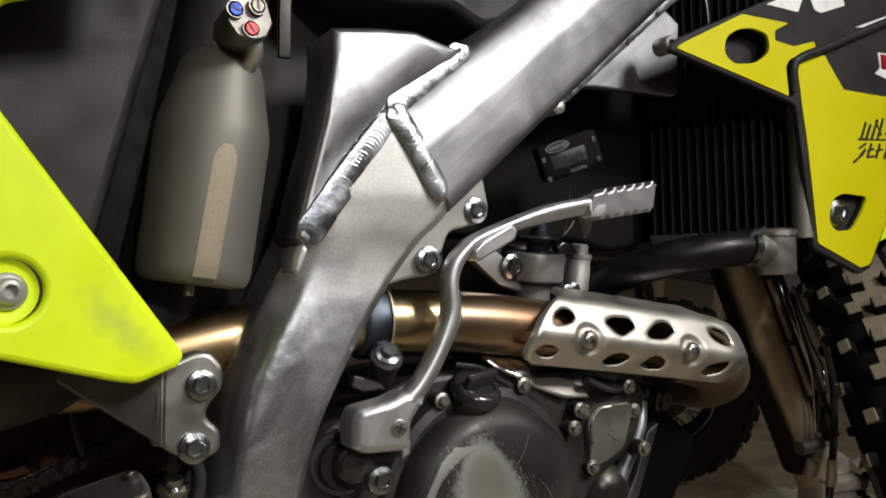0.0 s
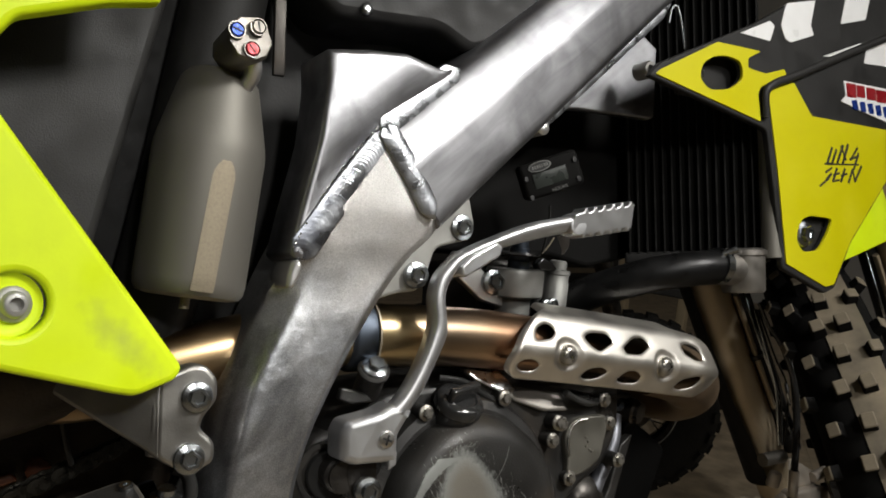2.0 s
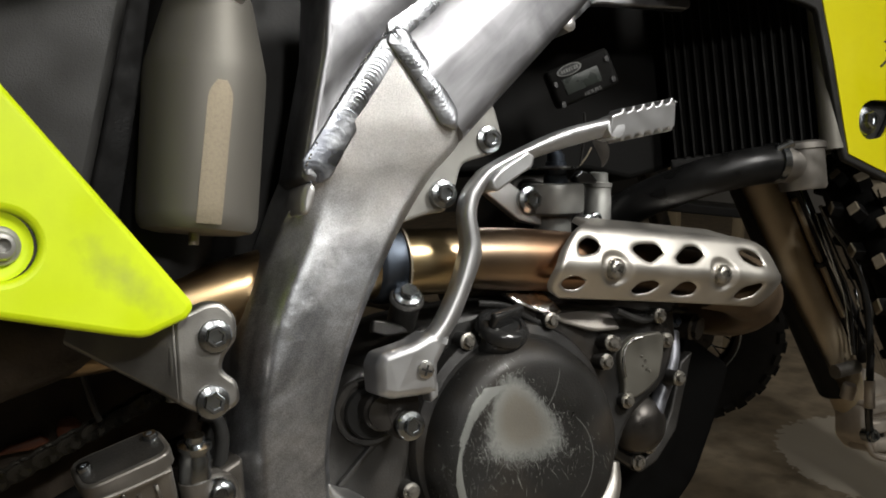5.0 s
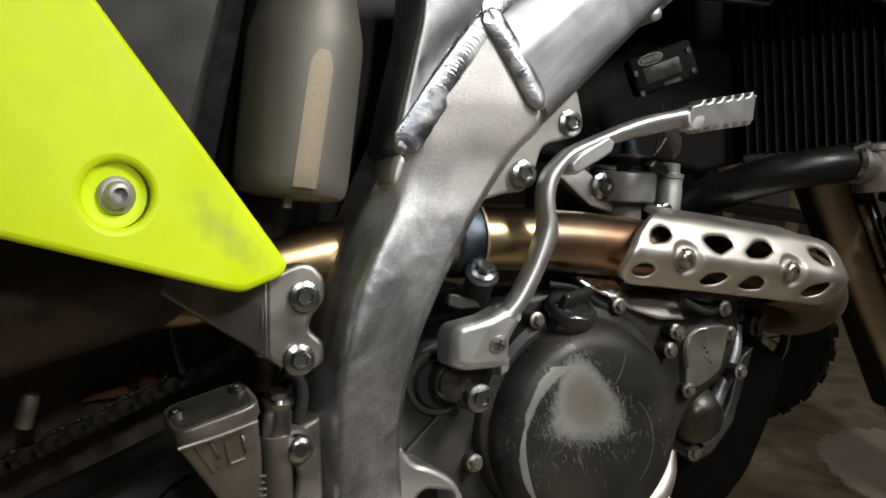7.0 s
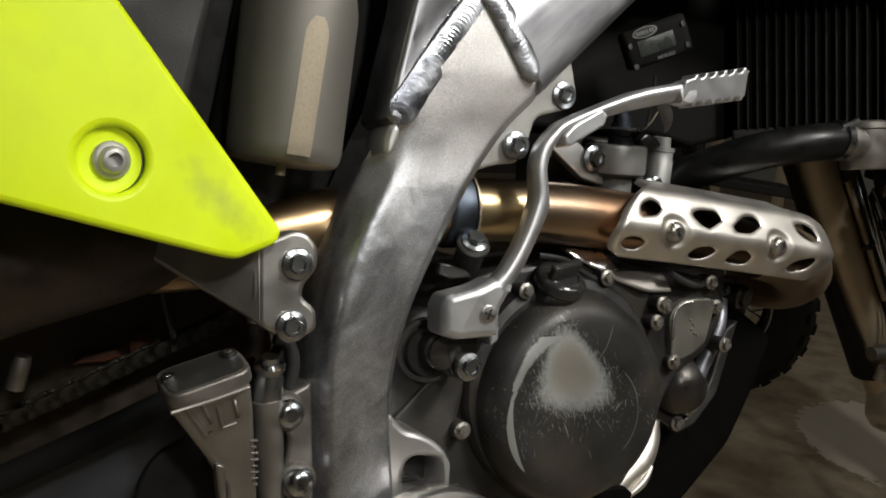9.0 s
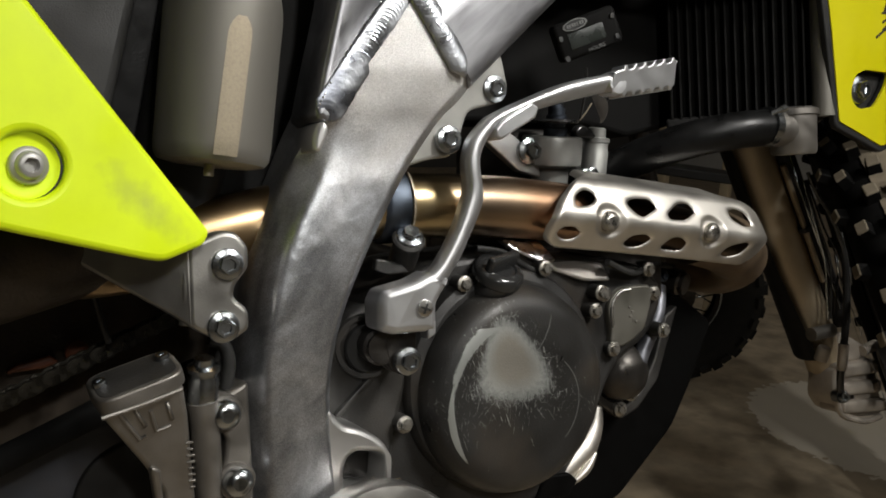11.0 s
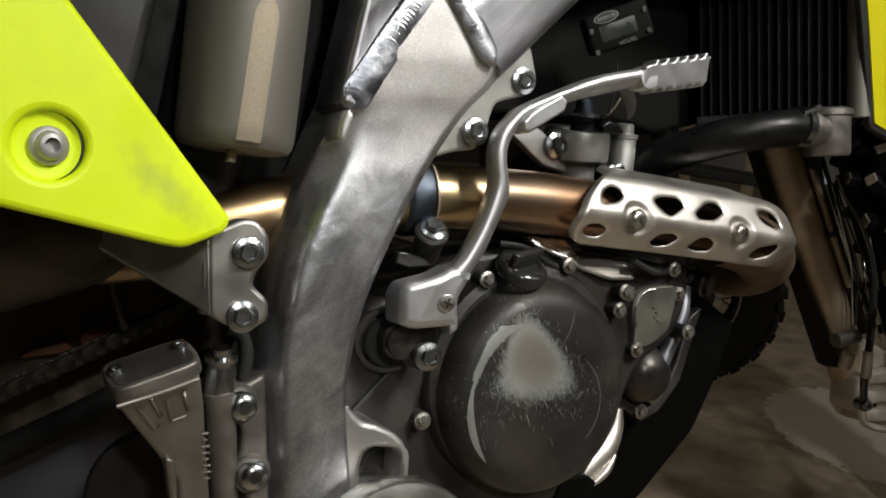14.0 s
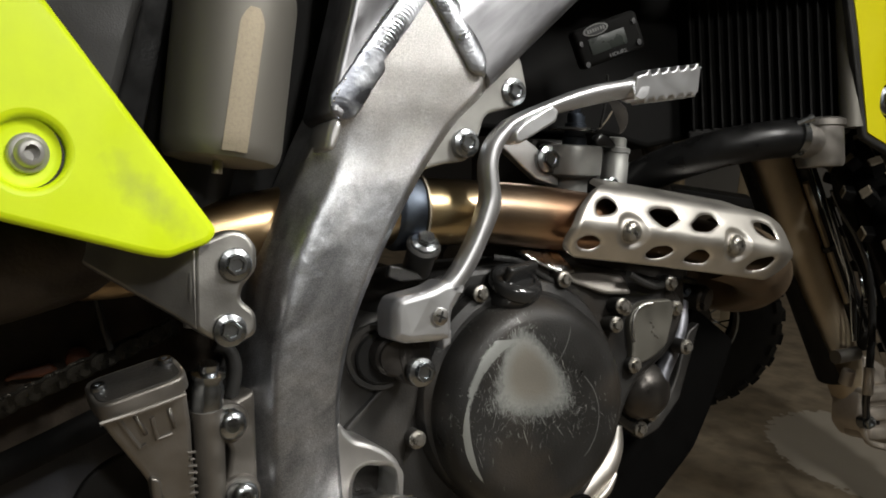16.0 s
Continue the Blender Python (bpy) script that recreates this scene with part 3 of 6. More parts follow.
def cast_spar():
    """The curved lower frame spar: a broad cast beam with a soft rear edge and a narrow facet along its front edge."""
    rows = [(0.139, 0.315, 0.202, 0.320), (0.138, 0.393, 0.195, 0.393), (0.138, 0.432, 0.197, 0.428), (0.141, 0.463, 0.205, 0.460),
            (0.147, 0.494, 0.217, 0.489), (0.158, 0.522, 0.232, 0.519), (0.172, 0.551, 0.252, 0.553), (0.185, 0.580, 0.275, 0.586),
            (0.203, 0.613, 0.297, 0.614), (0.227, 0.646, 0.275, 0.647), (0.249, 0.673, 0.256, 0.673)]
    left = spline([(a, 0, b) for a, b, c, d in rows], 5)
    right = spline([(c, 0, d) for a, b, c, d in rows], 5)
    bm, rings = bmesh.new(), []
    across = [0, 0.0, 0.03, 0.08, 0.13, 0.17, 0.20, 0.23, 0.27, 0.33, 0.45, 0.6, 0.75, 0.87, 0.90, 0.915, 0.93, 0.97, 1.0, 1.0]
    for i, (a, b) in enumerate(zip(left, right)):
        t = i / (len(left) - 1)
        ring = []
        for j, s in enumerate(across):
            edge = 0.5 * (0.21 - s + math.sqrt((0.21 - s) ** 2 + 0.0025))
            fade = min(1, max(0, (t - 0.60) / 0.14))
            d = 0.105 * edge * (1 - fade * fade * (3 - 2 * fade)) + 0.075 * max(0, s - 0.905) - 0.0015 * math.sin(math.pi * s)
            y = 0.532 + d + 0.034 * max(0, 0.5 - t) ** 1.5 - 0.0085 * min(1, max(0, (t - 0.62) / 0.2)) ** 2 - 0.003 * fade * fade
            if j in (0, len(across) - 1):
                y = 0.60
            p = a.lerp(b, s)
            ring.append(bm.verts.new((p.x, y, p.z)))
        rings.append(ring)
    for a, b in zip(rings, rings[1:]):
        bridge(bm, a, b)
    bm.faces.new(rings[0])
    bm.faces.new(rings[-1])
    return bm


BEAM_DIR, BEAM_UP = Vector((0.776, 0, 0.631)), Vector((-0.631, 0, 0.776))


def along(t, n, y):
    """A point of the upper beam: t along it, n across, y before its inward slant."""
    p = BEAM_DIR * t + BEAM_UP * n
    return Vector((p.x, y + 0.15 * (p.x - 0.28), p.z))


def upper_beam():
    profile = [(0.284, 0.600), (0.284, 0.545), (0.2855, 0.528), (0.287, 0.5225), (0.2895, 0.5190), (0.2925, 0.5178), (0.300, 0.5174), (0.318, 0.5168), (0.331, 0.5165), (0.3360, 0.5166), (0.3372, 0.5169), (0.3390, 0.5176), (0.3425, 0.5190), (0.3480, 0.5212), (0.3540, 0.5238),
               (0.3600, 0.5266), (0.3645, 0.5293), (0.3675, 0.5325), (0.3695, 0.539), (0.3705, 0.550), (0.371, 0.600)]
    bm, rings = bmesh.new(), []
    for t in (0.614, 0.66, 0.74, 0.82, 0.90, 1.05):
        rings.append([bm.verts.new(along(t, n + (0.018 * (t - 0.614) if n < 0.3 else 0), y)) for n, y in profile])
    for a, b in zip(rings, rings[1:]):
        bridge(bm, a, b)
    bm.faces.new(rings[0])
    bm.faces.new(rings[-1])
    return bm


def weld_bead(a, b, r, seed, sag=(0, 0, 0), ripples=26, depth=0.06, flat=0.36, taper=0.0, calm=0.0):
    """A hand-laid bead: overlapping puddles along a line, its flanks running out flat into the plates."""
    rnd = random.Random(seed)
    a, b, mid = Vector(a), Vector(b), (Vector(a) + Vector(b)) / 2 + Vector(sag)
    bm, n, seg, rings = bmesh.new(), ripples * 5, 18, []
    d = (b - a).normalized()
    side = d.cross(Vector((0, 1, 0))).normalized()
    puddle = [rnd.uniform(1 - depth, 1 + depth) for _ in range(ripples + 1)]
    swell = [rnd.uniform(0.35, 1.25) for _ in range(ripples + 1)]
    for i in range(n + 1):
        t = i / n
        p = a * (1 - t) ** 2 + mid * 2 * t * (1 - t) + b * t * t
        k, f = divmod(i, 5)
        q = r * (1 - taper * t) * (1 + 0.25 * (puddle[k] - 1))
        lively = min(1, max(0.15, (t - calm) / 0.2 + 0.5)) if calm else 1
        rise = flat * (1 + lively * depth * 3.2 * (f / 4 - 0.5) * swell[k])
        ends = math.sqrt(min(1, 0.02 + 14 * min(t, 1 - t)))
        ring = []
        for j in range(seg):
            c = 2 * math.pi * (j + 0.5) / seg
            lean = -0.0060 * abs(math.cos(c)) ** 2
            wave = 1 + 0.05 * noise.noise(p * 90 + Vector((0, math.cos(c), 0)))
            ring.append(bm.verts.new(p + side * q * wave * ends * 1.25 * math.cos(c) + Vector((0, -1, 0)) * q * ends * rise * math.sin(c) * (abs(math.sin(c)) ** 0.9 if math.sin(c) > 0 else 1) + d * lean))
        rings.append(ring)
    for x, y in zip(rings, rings[1:]):
        bridge(bm, x, y)
    bm.faces.new(rings[0])
    bm.faces.new(rings[-1])
    return bm


def curved(bm, depth, step):
    """Cuts a plate's front into small facets and lays them on the curved surface depth(x, z)."""
    for axis in ((1, 0, 0), (0, 0, 1)):
        k = 0 if axis[0] else 2
        lo, hi = min(v.co[k] for v in bm.verts), max(v.co[k] for v in bm.verts)
        at = lo + step
        while at < hi:
            faces = [f for f in bm.faces if f.normal.y < -0.8 or not f.smooth]
            edges = {e for f in faces for e in f.edges}
            verts = {v for f in faces for v in f.verts}
            bmesh.ops.bisect_plane(bm, geom=[*verts, *edges, *faces], plane_co=[at * a for a in axis], plane_no=axis)
            at += step
    back = max(v.co.y for v in bm.verts)
    for v in bm.verts:
        if v.link_faces and all(not f.smooth for f in v.link_faces) and v.co.y < back - 0.035:
            v.co.y = depth(v.co.x, v.co.z)
    for f in bm.faces:
        f.smooth = True
    return bm


def gusset_face(x, z):
    s = max(0.0, (x - 0.2525) * -0.631 + (z - 0.6775) * 0.776)
    return 0.5275 + 0.09 * (x - 0.2525) - 0.31 * s + 5.0 * s * s


# frame
spar = part("frame_spar", cast_spar(), SPAR, bike, "curved satin cast aluminium frame spar")
beam = part("frame_beam", upper_beam(), POLISHED, bike, "polished aluminium upper frame beam")
gusset = part("frame_gusset", curved(plate([(0.181, 0.586), (0.187, 0.612), (0.199, 0.664), (0.204, 0.705), (0.2048, 0.7275), (0.235, 0.7315), (0.266, 0.7335), (0.294, 0.7285), (0.311, 0.7290), (0.302, 0.7155), (0.253, 0.676), (0.190, 0.580)],
              gusset_face, 0.05, 0.0045, corner=0.003), gusset_face, 0.006), POLISHED, bike, "polished aluminium gusset plate with brushed glints")
for a, b, r, sag, n, depth, flat, taper, calm in (((0.1890, 0.5224, 0.5885), (0.2525, 0.5198, 0.6775), 0.0084, (-0.0015, -0.0006, 0.0015), 40, 0.062, 0.20, 0.18, 0.42),
                                                  ((0.2485, 0.5180, 0.6735), (0.2872, 0.5176, 0.6145), 0.0066, (0.002, -0.0016, 0.001), 24, 0.015, 0.38, 0.0, 0.0),
                                                  ((0.2515, 0.5248, 0.6785), (0.3165, 0.5346, 0.7320), 0.0078, (0, 0.0005, 0), 34, 0.055, 0.22, -0.08, 0.0)):
    part("weld_bead", weld_bead(a, b, r, n, sag, n, depth, flat, taper, calm), WELD, bike, "rippled bare aluminium weld bead", sharp=3.0)
rnd = random.Random(31)
spatter = bmesh.new()
for k in range(46):
    u = (k + rnd.uniform(0.1, 0.9)) / 46
    x, z = 0.1822 + 0.0664 * u - 0.003 * math.sin(math.pi * u), 0.5905 + 0.0925 * u + 0.003 * math.sin(math.pi * u)
    bmesh.ops.create_icosphere(spatter, subdivisions=1, radius=rnd.uniform(0.0005, 0.0011), matrix=Matrix.Translation((x, gusset_face(x, z) - 0.0002, z)))
part("weld_spatter", spatter, MACHINED, bike, "row of bright weld spatter beads", sharp=3.0)
part("weld_bead", weld_bead((0.4045, 0.5475, 0.7035), (0.58, 0.5775, 0.844), 0.0048, 5, (0, 0, 0), 70, 0.06, 0.34), WELD, bike)
part("cast_stop", plate([(0.1790, 0.564), (0.1800, 0.574), (0.1825, 0.5815), (0.1868, 0.5835), (0.1893, 0.579), (0.1875, 0.571), (0.1840, 0.5635)], lambda x, z: 0.5215 - 0.3 * (x - 0.184), 0.03, 0.0028, corner=0.004), CAST, bike)
part("beam_lug", lathe([(0.006, -0.02), (0.006, 0.004), (0.004, 0.006), (0, 0.0065)], (0.403, 0.548, 0.6985), (0, -1, 0)), CAST, bike)
part("head_plate", plate([(0.455, 0.727), (0.472, 0.729), (0.562, 0.731), (0.567, 0.734), (0.568, 0.760), (0.570, 0.800), (0.545, 0.815), (0.50, 0.79)], face_line(0.45, 0.583, 0.02), 0.008, 0.002, corner=0.002), POLISHED, bike,
     "flat cast aluminium plate under the frame beam")
part("shroud_boss", lathe([(0.0078, -0.010), (0.0078, 0.004), (0.0065, 0.006), (0.004, 0.006), (0.0035, 0.002), (0, 0.002)], (0.520, 0.548, 0.764), (0, -1, 0)), DIMCAST, bike)
lug_holes = [rounded([(0.2069, 0.3593), (0.2131, 0.3624), (0.2305, 0.3588), (0.2353, 0.3542), (0.2340, 0.3330), (0.2042, 0.3350), (0.2032, 0.3506)], 0.005)]
lug = part("peg_lug", plate([(0.1900, 0.3980), (0.1996, 0.3870), (0.2050, 0.3811), (0.2163, 0.3776), (0.2291, 0.3703), (0.2387, 0.3601), (0.2400, 0.3426), (0.2400, 0.3250), (0.1900, 0.3200)], lambda x, z: 0.5445 + 0.05 * (x - 0.19), 0.045, 0.0042, lug_holes, 0.008), CAST, bike,
           "cast aluminium foot peg lug with an open pocket")
part("pocket_back", plate([(0.196, 0.370), (0.236, 0.364), (0.238, 0.325), (0.194, 0.325)], 0.578, 0.006, 0.001), DARKCASE, lug)
for k, (x, z) in enumerate(((0.2255, 0.3400), (0.2275, 0.3385), (0.2290, 0.3390), (0.2380, 0.3380))):
    part("grass_blade", tube([(x, 0.546, z - 0.006), (x - 0.0012 + 0.001 * k, 0.543, z + 0.001), (x - 0.0035 + 0.0028 * k, 0.540, z + 0.0055 - 0.001 * k)], lambda t: 0.0007 * (1 - 0.8 * t), 4, 5), WOOD, lug, "dry grass blade caught in the lug")

# engine mount behind the spar, with its bolts
mount = part("engine_mount", plate([(0.262, 0.556), (0.284, 0.562), (0.299, 0.563), (0.306, 0.577), (0.312, 0.597), (0.340, 0.604), (0.347, 0.613), (0.339, 0.640), (0.325, 0.645), (0.290, 0.61)],
             lambda x, z: 0.557 - 0.10 * (z - 0.6), 0.012, 0.003, corner=0.006), PALECASE, bike, "cast aluminium engine mount plate")
hex_bolt(mount, (0.334, 0.556, 0.6135), 0.0066)
hex_bolt(mount, (0.2945, 0.556, 0.5755), 0.0066)

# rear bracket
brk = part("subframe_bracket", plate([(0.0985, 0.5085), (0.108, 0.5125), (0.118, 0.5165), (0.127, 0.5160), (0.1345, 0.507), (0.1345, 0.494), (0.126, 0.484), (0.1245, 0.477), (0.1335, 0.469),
            (0.134, 0.457), (0.120, 0.4495), (0.105, 0.457), (0.0985, 0.4615)], 0.516, 0.014, 0.003, corner=0.004), DIMCAST, bike, "cast aluminium subframe bracket")
part("web", plate([(0.030, 0.530), (0.093, 0.5085), (0.1005, 0.5065), (0.1005, 0.460), (0.090, 0.468), (0.020, 0.515)], face_line(0.0985, 0.5170, -0.55), 0.012, 0.002, corner=0.003), DIMCAST, brk)
part("fold", tube([(0.0990, 0.5240, 0.5075), (0.0990, 0.5218, 0.500), (0.0985, 0.5216, 0.478), (0.0980, 0.5240, 0.4625)], 0.0042, 5, 16), DIMCAST, brk)
hex_bolt(brk, (0.1212, 0.515, 0.4968), 0.0062)
hex_bolt(brk, (0.1176, 0.515, 0.4600), 0.0062)

# kick starter
def forged_bar(left, right, front, depth):
    """A forged arm between two edge lines: a crowned face that falls off towards its trailing edge, with a thin flash line on the other."""
    a = spline([(x, 0, z) for x, z in left], 5)
    b = spline([(x, 0, z) for x, z in right], 5)
    section = [(0.0, 0.7), (0.0, 0.46), (-0.012, 0.40), (0.0, 0.34), (0.03, 0.20), (0.09, 0.09), (0.18, 0.025), (0.30, 0.0), (0.42, 0.012), (0.52, 0.05), (0.62, 0.13), (0.75, 0.26), (0.87, 0.40), (0.95, 0.55), (1.0, 0.72), (0.97, 0.88), (0.85, 1.0), (0.15, 1.0), (0.04, 0.9)]
    bm, rings = bmesh.new(), []
    for p, q in zip(a, b):
        rings.append([bm.verts.new((p.x + (q.x - p.x) * u, front + depth * v, p.z + (q.z - p.z) * u)) for u, v in section])
    for p, q in zip(rings, rings[1:]):
        bridge(bm, p, q)
    bm.faces.new(rings[0])
    bm.faces.new(rings[-1])
    return bm


kick = part("kick_lever", forged_bar([(0.2530, 0.4720), (0.2640, 0.4775), (0.2745, 0.4855), (0.2828, 0.4966), (0.2918, 0.5123), (0.2984, 0.5282), (0.3018, 0.5402), (0.3008, 0.5541), (0.3015, 0.5641), (0.3060, 0.5761), (0.3153, 0.5865), (0.3257, 0.5942), (0.3550, 0.6065), (0.3908, 0.6194), (0.4340, 0.6285)],
                                     [(0.2660, 0.4520), (0.2770, 0.4620), (0.2877, 0.4766), (0.2968, 0.4883), (0.3064, 0.5062), (0.3137, 0.5202), (0.3183, 0.5324), (0.3171, 0.5444), (0.3154, 0.5573), (0.3171, 0.5665), (0.3222, 0.5756), (0.3308, 0.5832), (0.3603, 0.5965), (0.4017, 0.6075), (0.4360, 0.6150)], 0.5375, 0.017), FORGED, bike,
            "forged aluminium kick start lever")
part("knuckle", plate([(0.3238, 0.5762), (0.3228, 0.5825), (0.3300, 0.5895), (0.3545, 0.6030), (0.3605, 0.5990), (0.3585, 0.5915), (0.3275, 0.5744)], lambda x, z: 0.5365 + 0.25 * max(0, 0.5855 + 0.55 * (x - 0.3395) - z), 0.016, 0.0018, corner=0.0015), FORGED, kick)
boss_bm = plate([(0.2305, 0.4630), (0.2345, 0.4712), (0.2578, 0.4768), (0.2690, 0.4820), (0.2850, 0.4770), (0.2735, 0.4600), (0.2728, 0.4405), (0.2400, 0.4402), (0.2310, 0.4440)],
                lambda x, z: 0.5375 - 0.02 * (z - 0.46) + 0.16 * max(0, 0.255 - x) ** 1.2 * 3, 0.024, 0.0058, corner=0.003, steps=5)
part("boss", boss_bm, FORGED, kick)
part("boss_tooth", plate([(0.2655, 0.4480), (0.2730, 0.4480), (0.2725, 0.4385), (0.2662, 0.4350)], 0.5395, 0.012, 0.0014, corner=0.001), FORGED, kick)
part("pivot_screw", lathe([(0.0064, -0.004), (0.0064, 0.0010), (0.0056, 0.0022), (0.0030, 0.0028), (0, 0.0028)], (0.2630, 0.5385, 0.4575), seg=24), MACHINED, kick)
for turn in (20, 110):
    part("pivot_slot", box((-0.0038, -0.0031, -0.0007), (0.0038, -0.0020, 0.0007), m=pose(0.2630, 0.5385, 0.4575, 0, turn, 0)), INK, kick)
tip = [(0.430, 0.6125), (0.431, 0.6285), (0.436, 0.6305)]
for i in range(6):
    x = 0.4405 + 0.0105 * i
    z = 0.6305 + 0.0019 * i
    tip += [(x, z + 0.0010), (x + 0.0015, z + 0.0042), (x + 0.0045, z + 0.0046), (x + 0.0055, z + 0.0012)]
tip += [(0.5005, 0.6430), (0.5005, 0.6225)]
for i in range(5, -1, -1):
    x = 0.4405 + 0.0105 * i
    z = 0.6125 + 0.0017 * i
    tip += [(x + 0.0055, z + 0.0005), (x + 0.0045, z - 0.0022), (x + 0.0015, z - 0.0024), (x, z)]
part("foot_tip", plate(tip, lambda x, z: 0.5365 + 0.10 * (x - 0.43) - 0.16 * (z - 0.62), 0.016, 0.0016, corner=0.0008), FORGED, kick, "serrated aluminium kick lever tip")
part("tip_joint", lathe([(0.0092, -0.016), (0.0092, -0.002), (0.0080, 0.0), (0, 0.0006)], (0.4365, 0.5375, 0.6205), seg=24), FORGED, kick)
part("shaft_boot", lathe([(0.0185, -0.02), (0.0185, 0.002), (0.017, 0.004), (0, 0.004)], (0.240, 0.582, 0.426), (-0.25, -1, 0.05)), RUBBER, kick)
part("kick_shaft", lathe([(0.0135, -0.012), (0.0135, 0.016), (0.0115, 0.018), (0.0115, 0.022)], (0.243, 0.580, 0.429), (-0.1, -1, 0.0), 24), DARKMETAL, kick)
for y in (0.5575, 0.5690):
    part("clamp_ear", plate([(0.2420, 0.4400), (0.2415, 0.4290), (0.2455, 0.4130), (0.2540, 0.4075), (0.2640, 0.4120), (0.2665, 0.4260), (0.2660, 0.4420)], y, 0.0065, 0.0015, corner=0.006), DARKMETAL, kick)
part("seal_ring", lathe([(0.0235, -0.01), (0.0235, 0.001), (0.0225, 0.002), (0.0195, 0.002), (0.0190, -0.002)], (0.238, 0.583, 0.427), (-0.25, -1, 0.05), 40), ENGINE, kick)
hex_bolt(kick, (0.2555, 0.551, 0.4195), 0.0066)

# exhaust
pipe = part("exhaust_pipe", tube([(-0.02, 0.585, 0.505), (0.06, 0.582, 0.500), (0.14, 0.586, 0.514), (0.22, 0.593, 0.5275), (0.34, 0.592, 0.527), (0.43, 0.594, 0.519), (0.52, 0.596, 0.508), (0.575, 0.600, 0.498), (0.60, 0.602, 0.493)],
            lambda t: 0.0245 - 0.0045 * min(1, max(0, (t - 0.68) / 0.08)), 8, 28), BRONZE, bike, "heat-tinted bronze exhaust header pipe")
part("header_bend", tube([(0.575, 0.600, 0.497), (0.610, 0.602, 0.489), (0.640, 0.610, 0.479), (0.662, 0.628, 0.468), (0.668, 0.660, 0.458), (0.655, 0.70, 0.460)], 0.0290, 7, 26), RUSTY, pipe, "dull brown header bend")
part("collar", lathe([(0.0245, 0.0), (0.0285, 0.001), (0.0290, 0.003), (0.0290, 0.016), (0.0280, 0.018), (0.0245, 0.021)], (0.2705, 0.594, 0.5295), (-1, 0, -0.01), 36, open_ends=True), BLUED, pipe, "blued steel pipe collar")
part("collar_edge", lathe([(0.0250, 0.0), (0.0300, 0.0), (0.0300, 0.0016), (0.0250, 0.0016)], (0.2718, 0.594, 0.5295), (-1, 0, -0.01), 40, open_ends=True), BRASSY, pipe)
part("mid_pipe", tube([(-0.30, 0.60, 0.49), (-0.2, 0.585, 0.49), (-0.1, 0.575, 0.495), (-0.02, 0.580, 0.505), (0.04, 0.580, 0.511), (0.085, 0.581, 0.517)], lambda t: 0.052 - 0.0265 * max(0, t - 0.5) / 0.5, 8, 28), DARKBROWN, pipe, "dark bulbous exhaust mid pipe")


def shield_point(u, v, sink=0.0):
    """A point of the guard: u along it, v round it; three pressed facets with soft bends."""
    ang = v * 1.02 + 0.12
    facets = sorted(r0 / max(0.3, math.cos(ang - n)) for r0, n in ((0.0345, -0.50), (0.0350, 0.36), (0.0375, 1.20)))
    k = 0.006
    h = max(0.0, k - abs(facets[0] - facets[1])) / k
    r = facets[0] - h * h * k * 0.25 - 0.012 * max(0, (u - 0.90) / 0.16) ** 2 - sink
    return Vector((0.3755 + 0.246 * u, 0.592 - r * 1.08 * math.cos(ang), 0.5225 - 0.026 * u - 0.004 * u * u + r * 0.99 * math.sin(ang)))


def smooth_cut(c):
    """A cut outline with generously rounded corners, worked out at its true proportions."""
    return [Vector((p.x / 6.8, p.y)) for p in rounded([(x * 6.8, y) for x, y in c], 0.16, 6)]


SEATS = [(0.270, -0.20), (0.727, -0.17)]


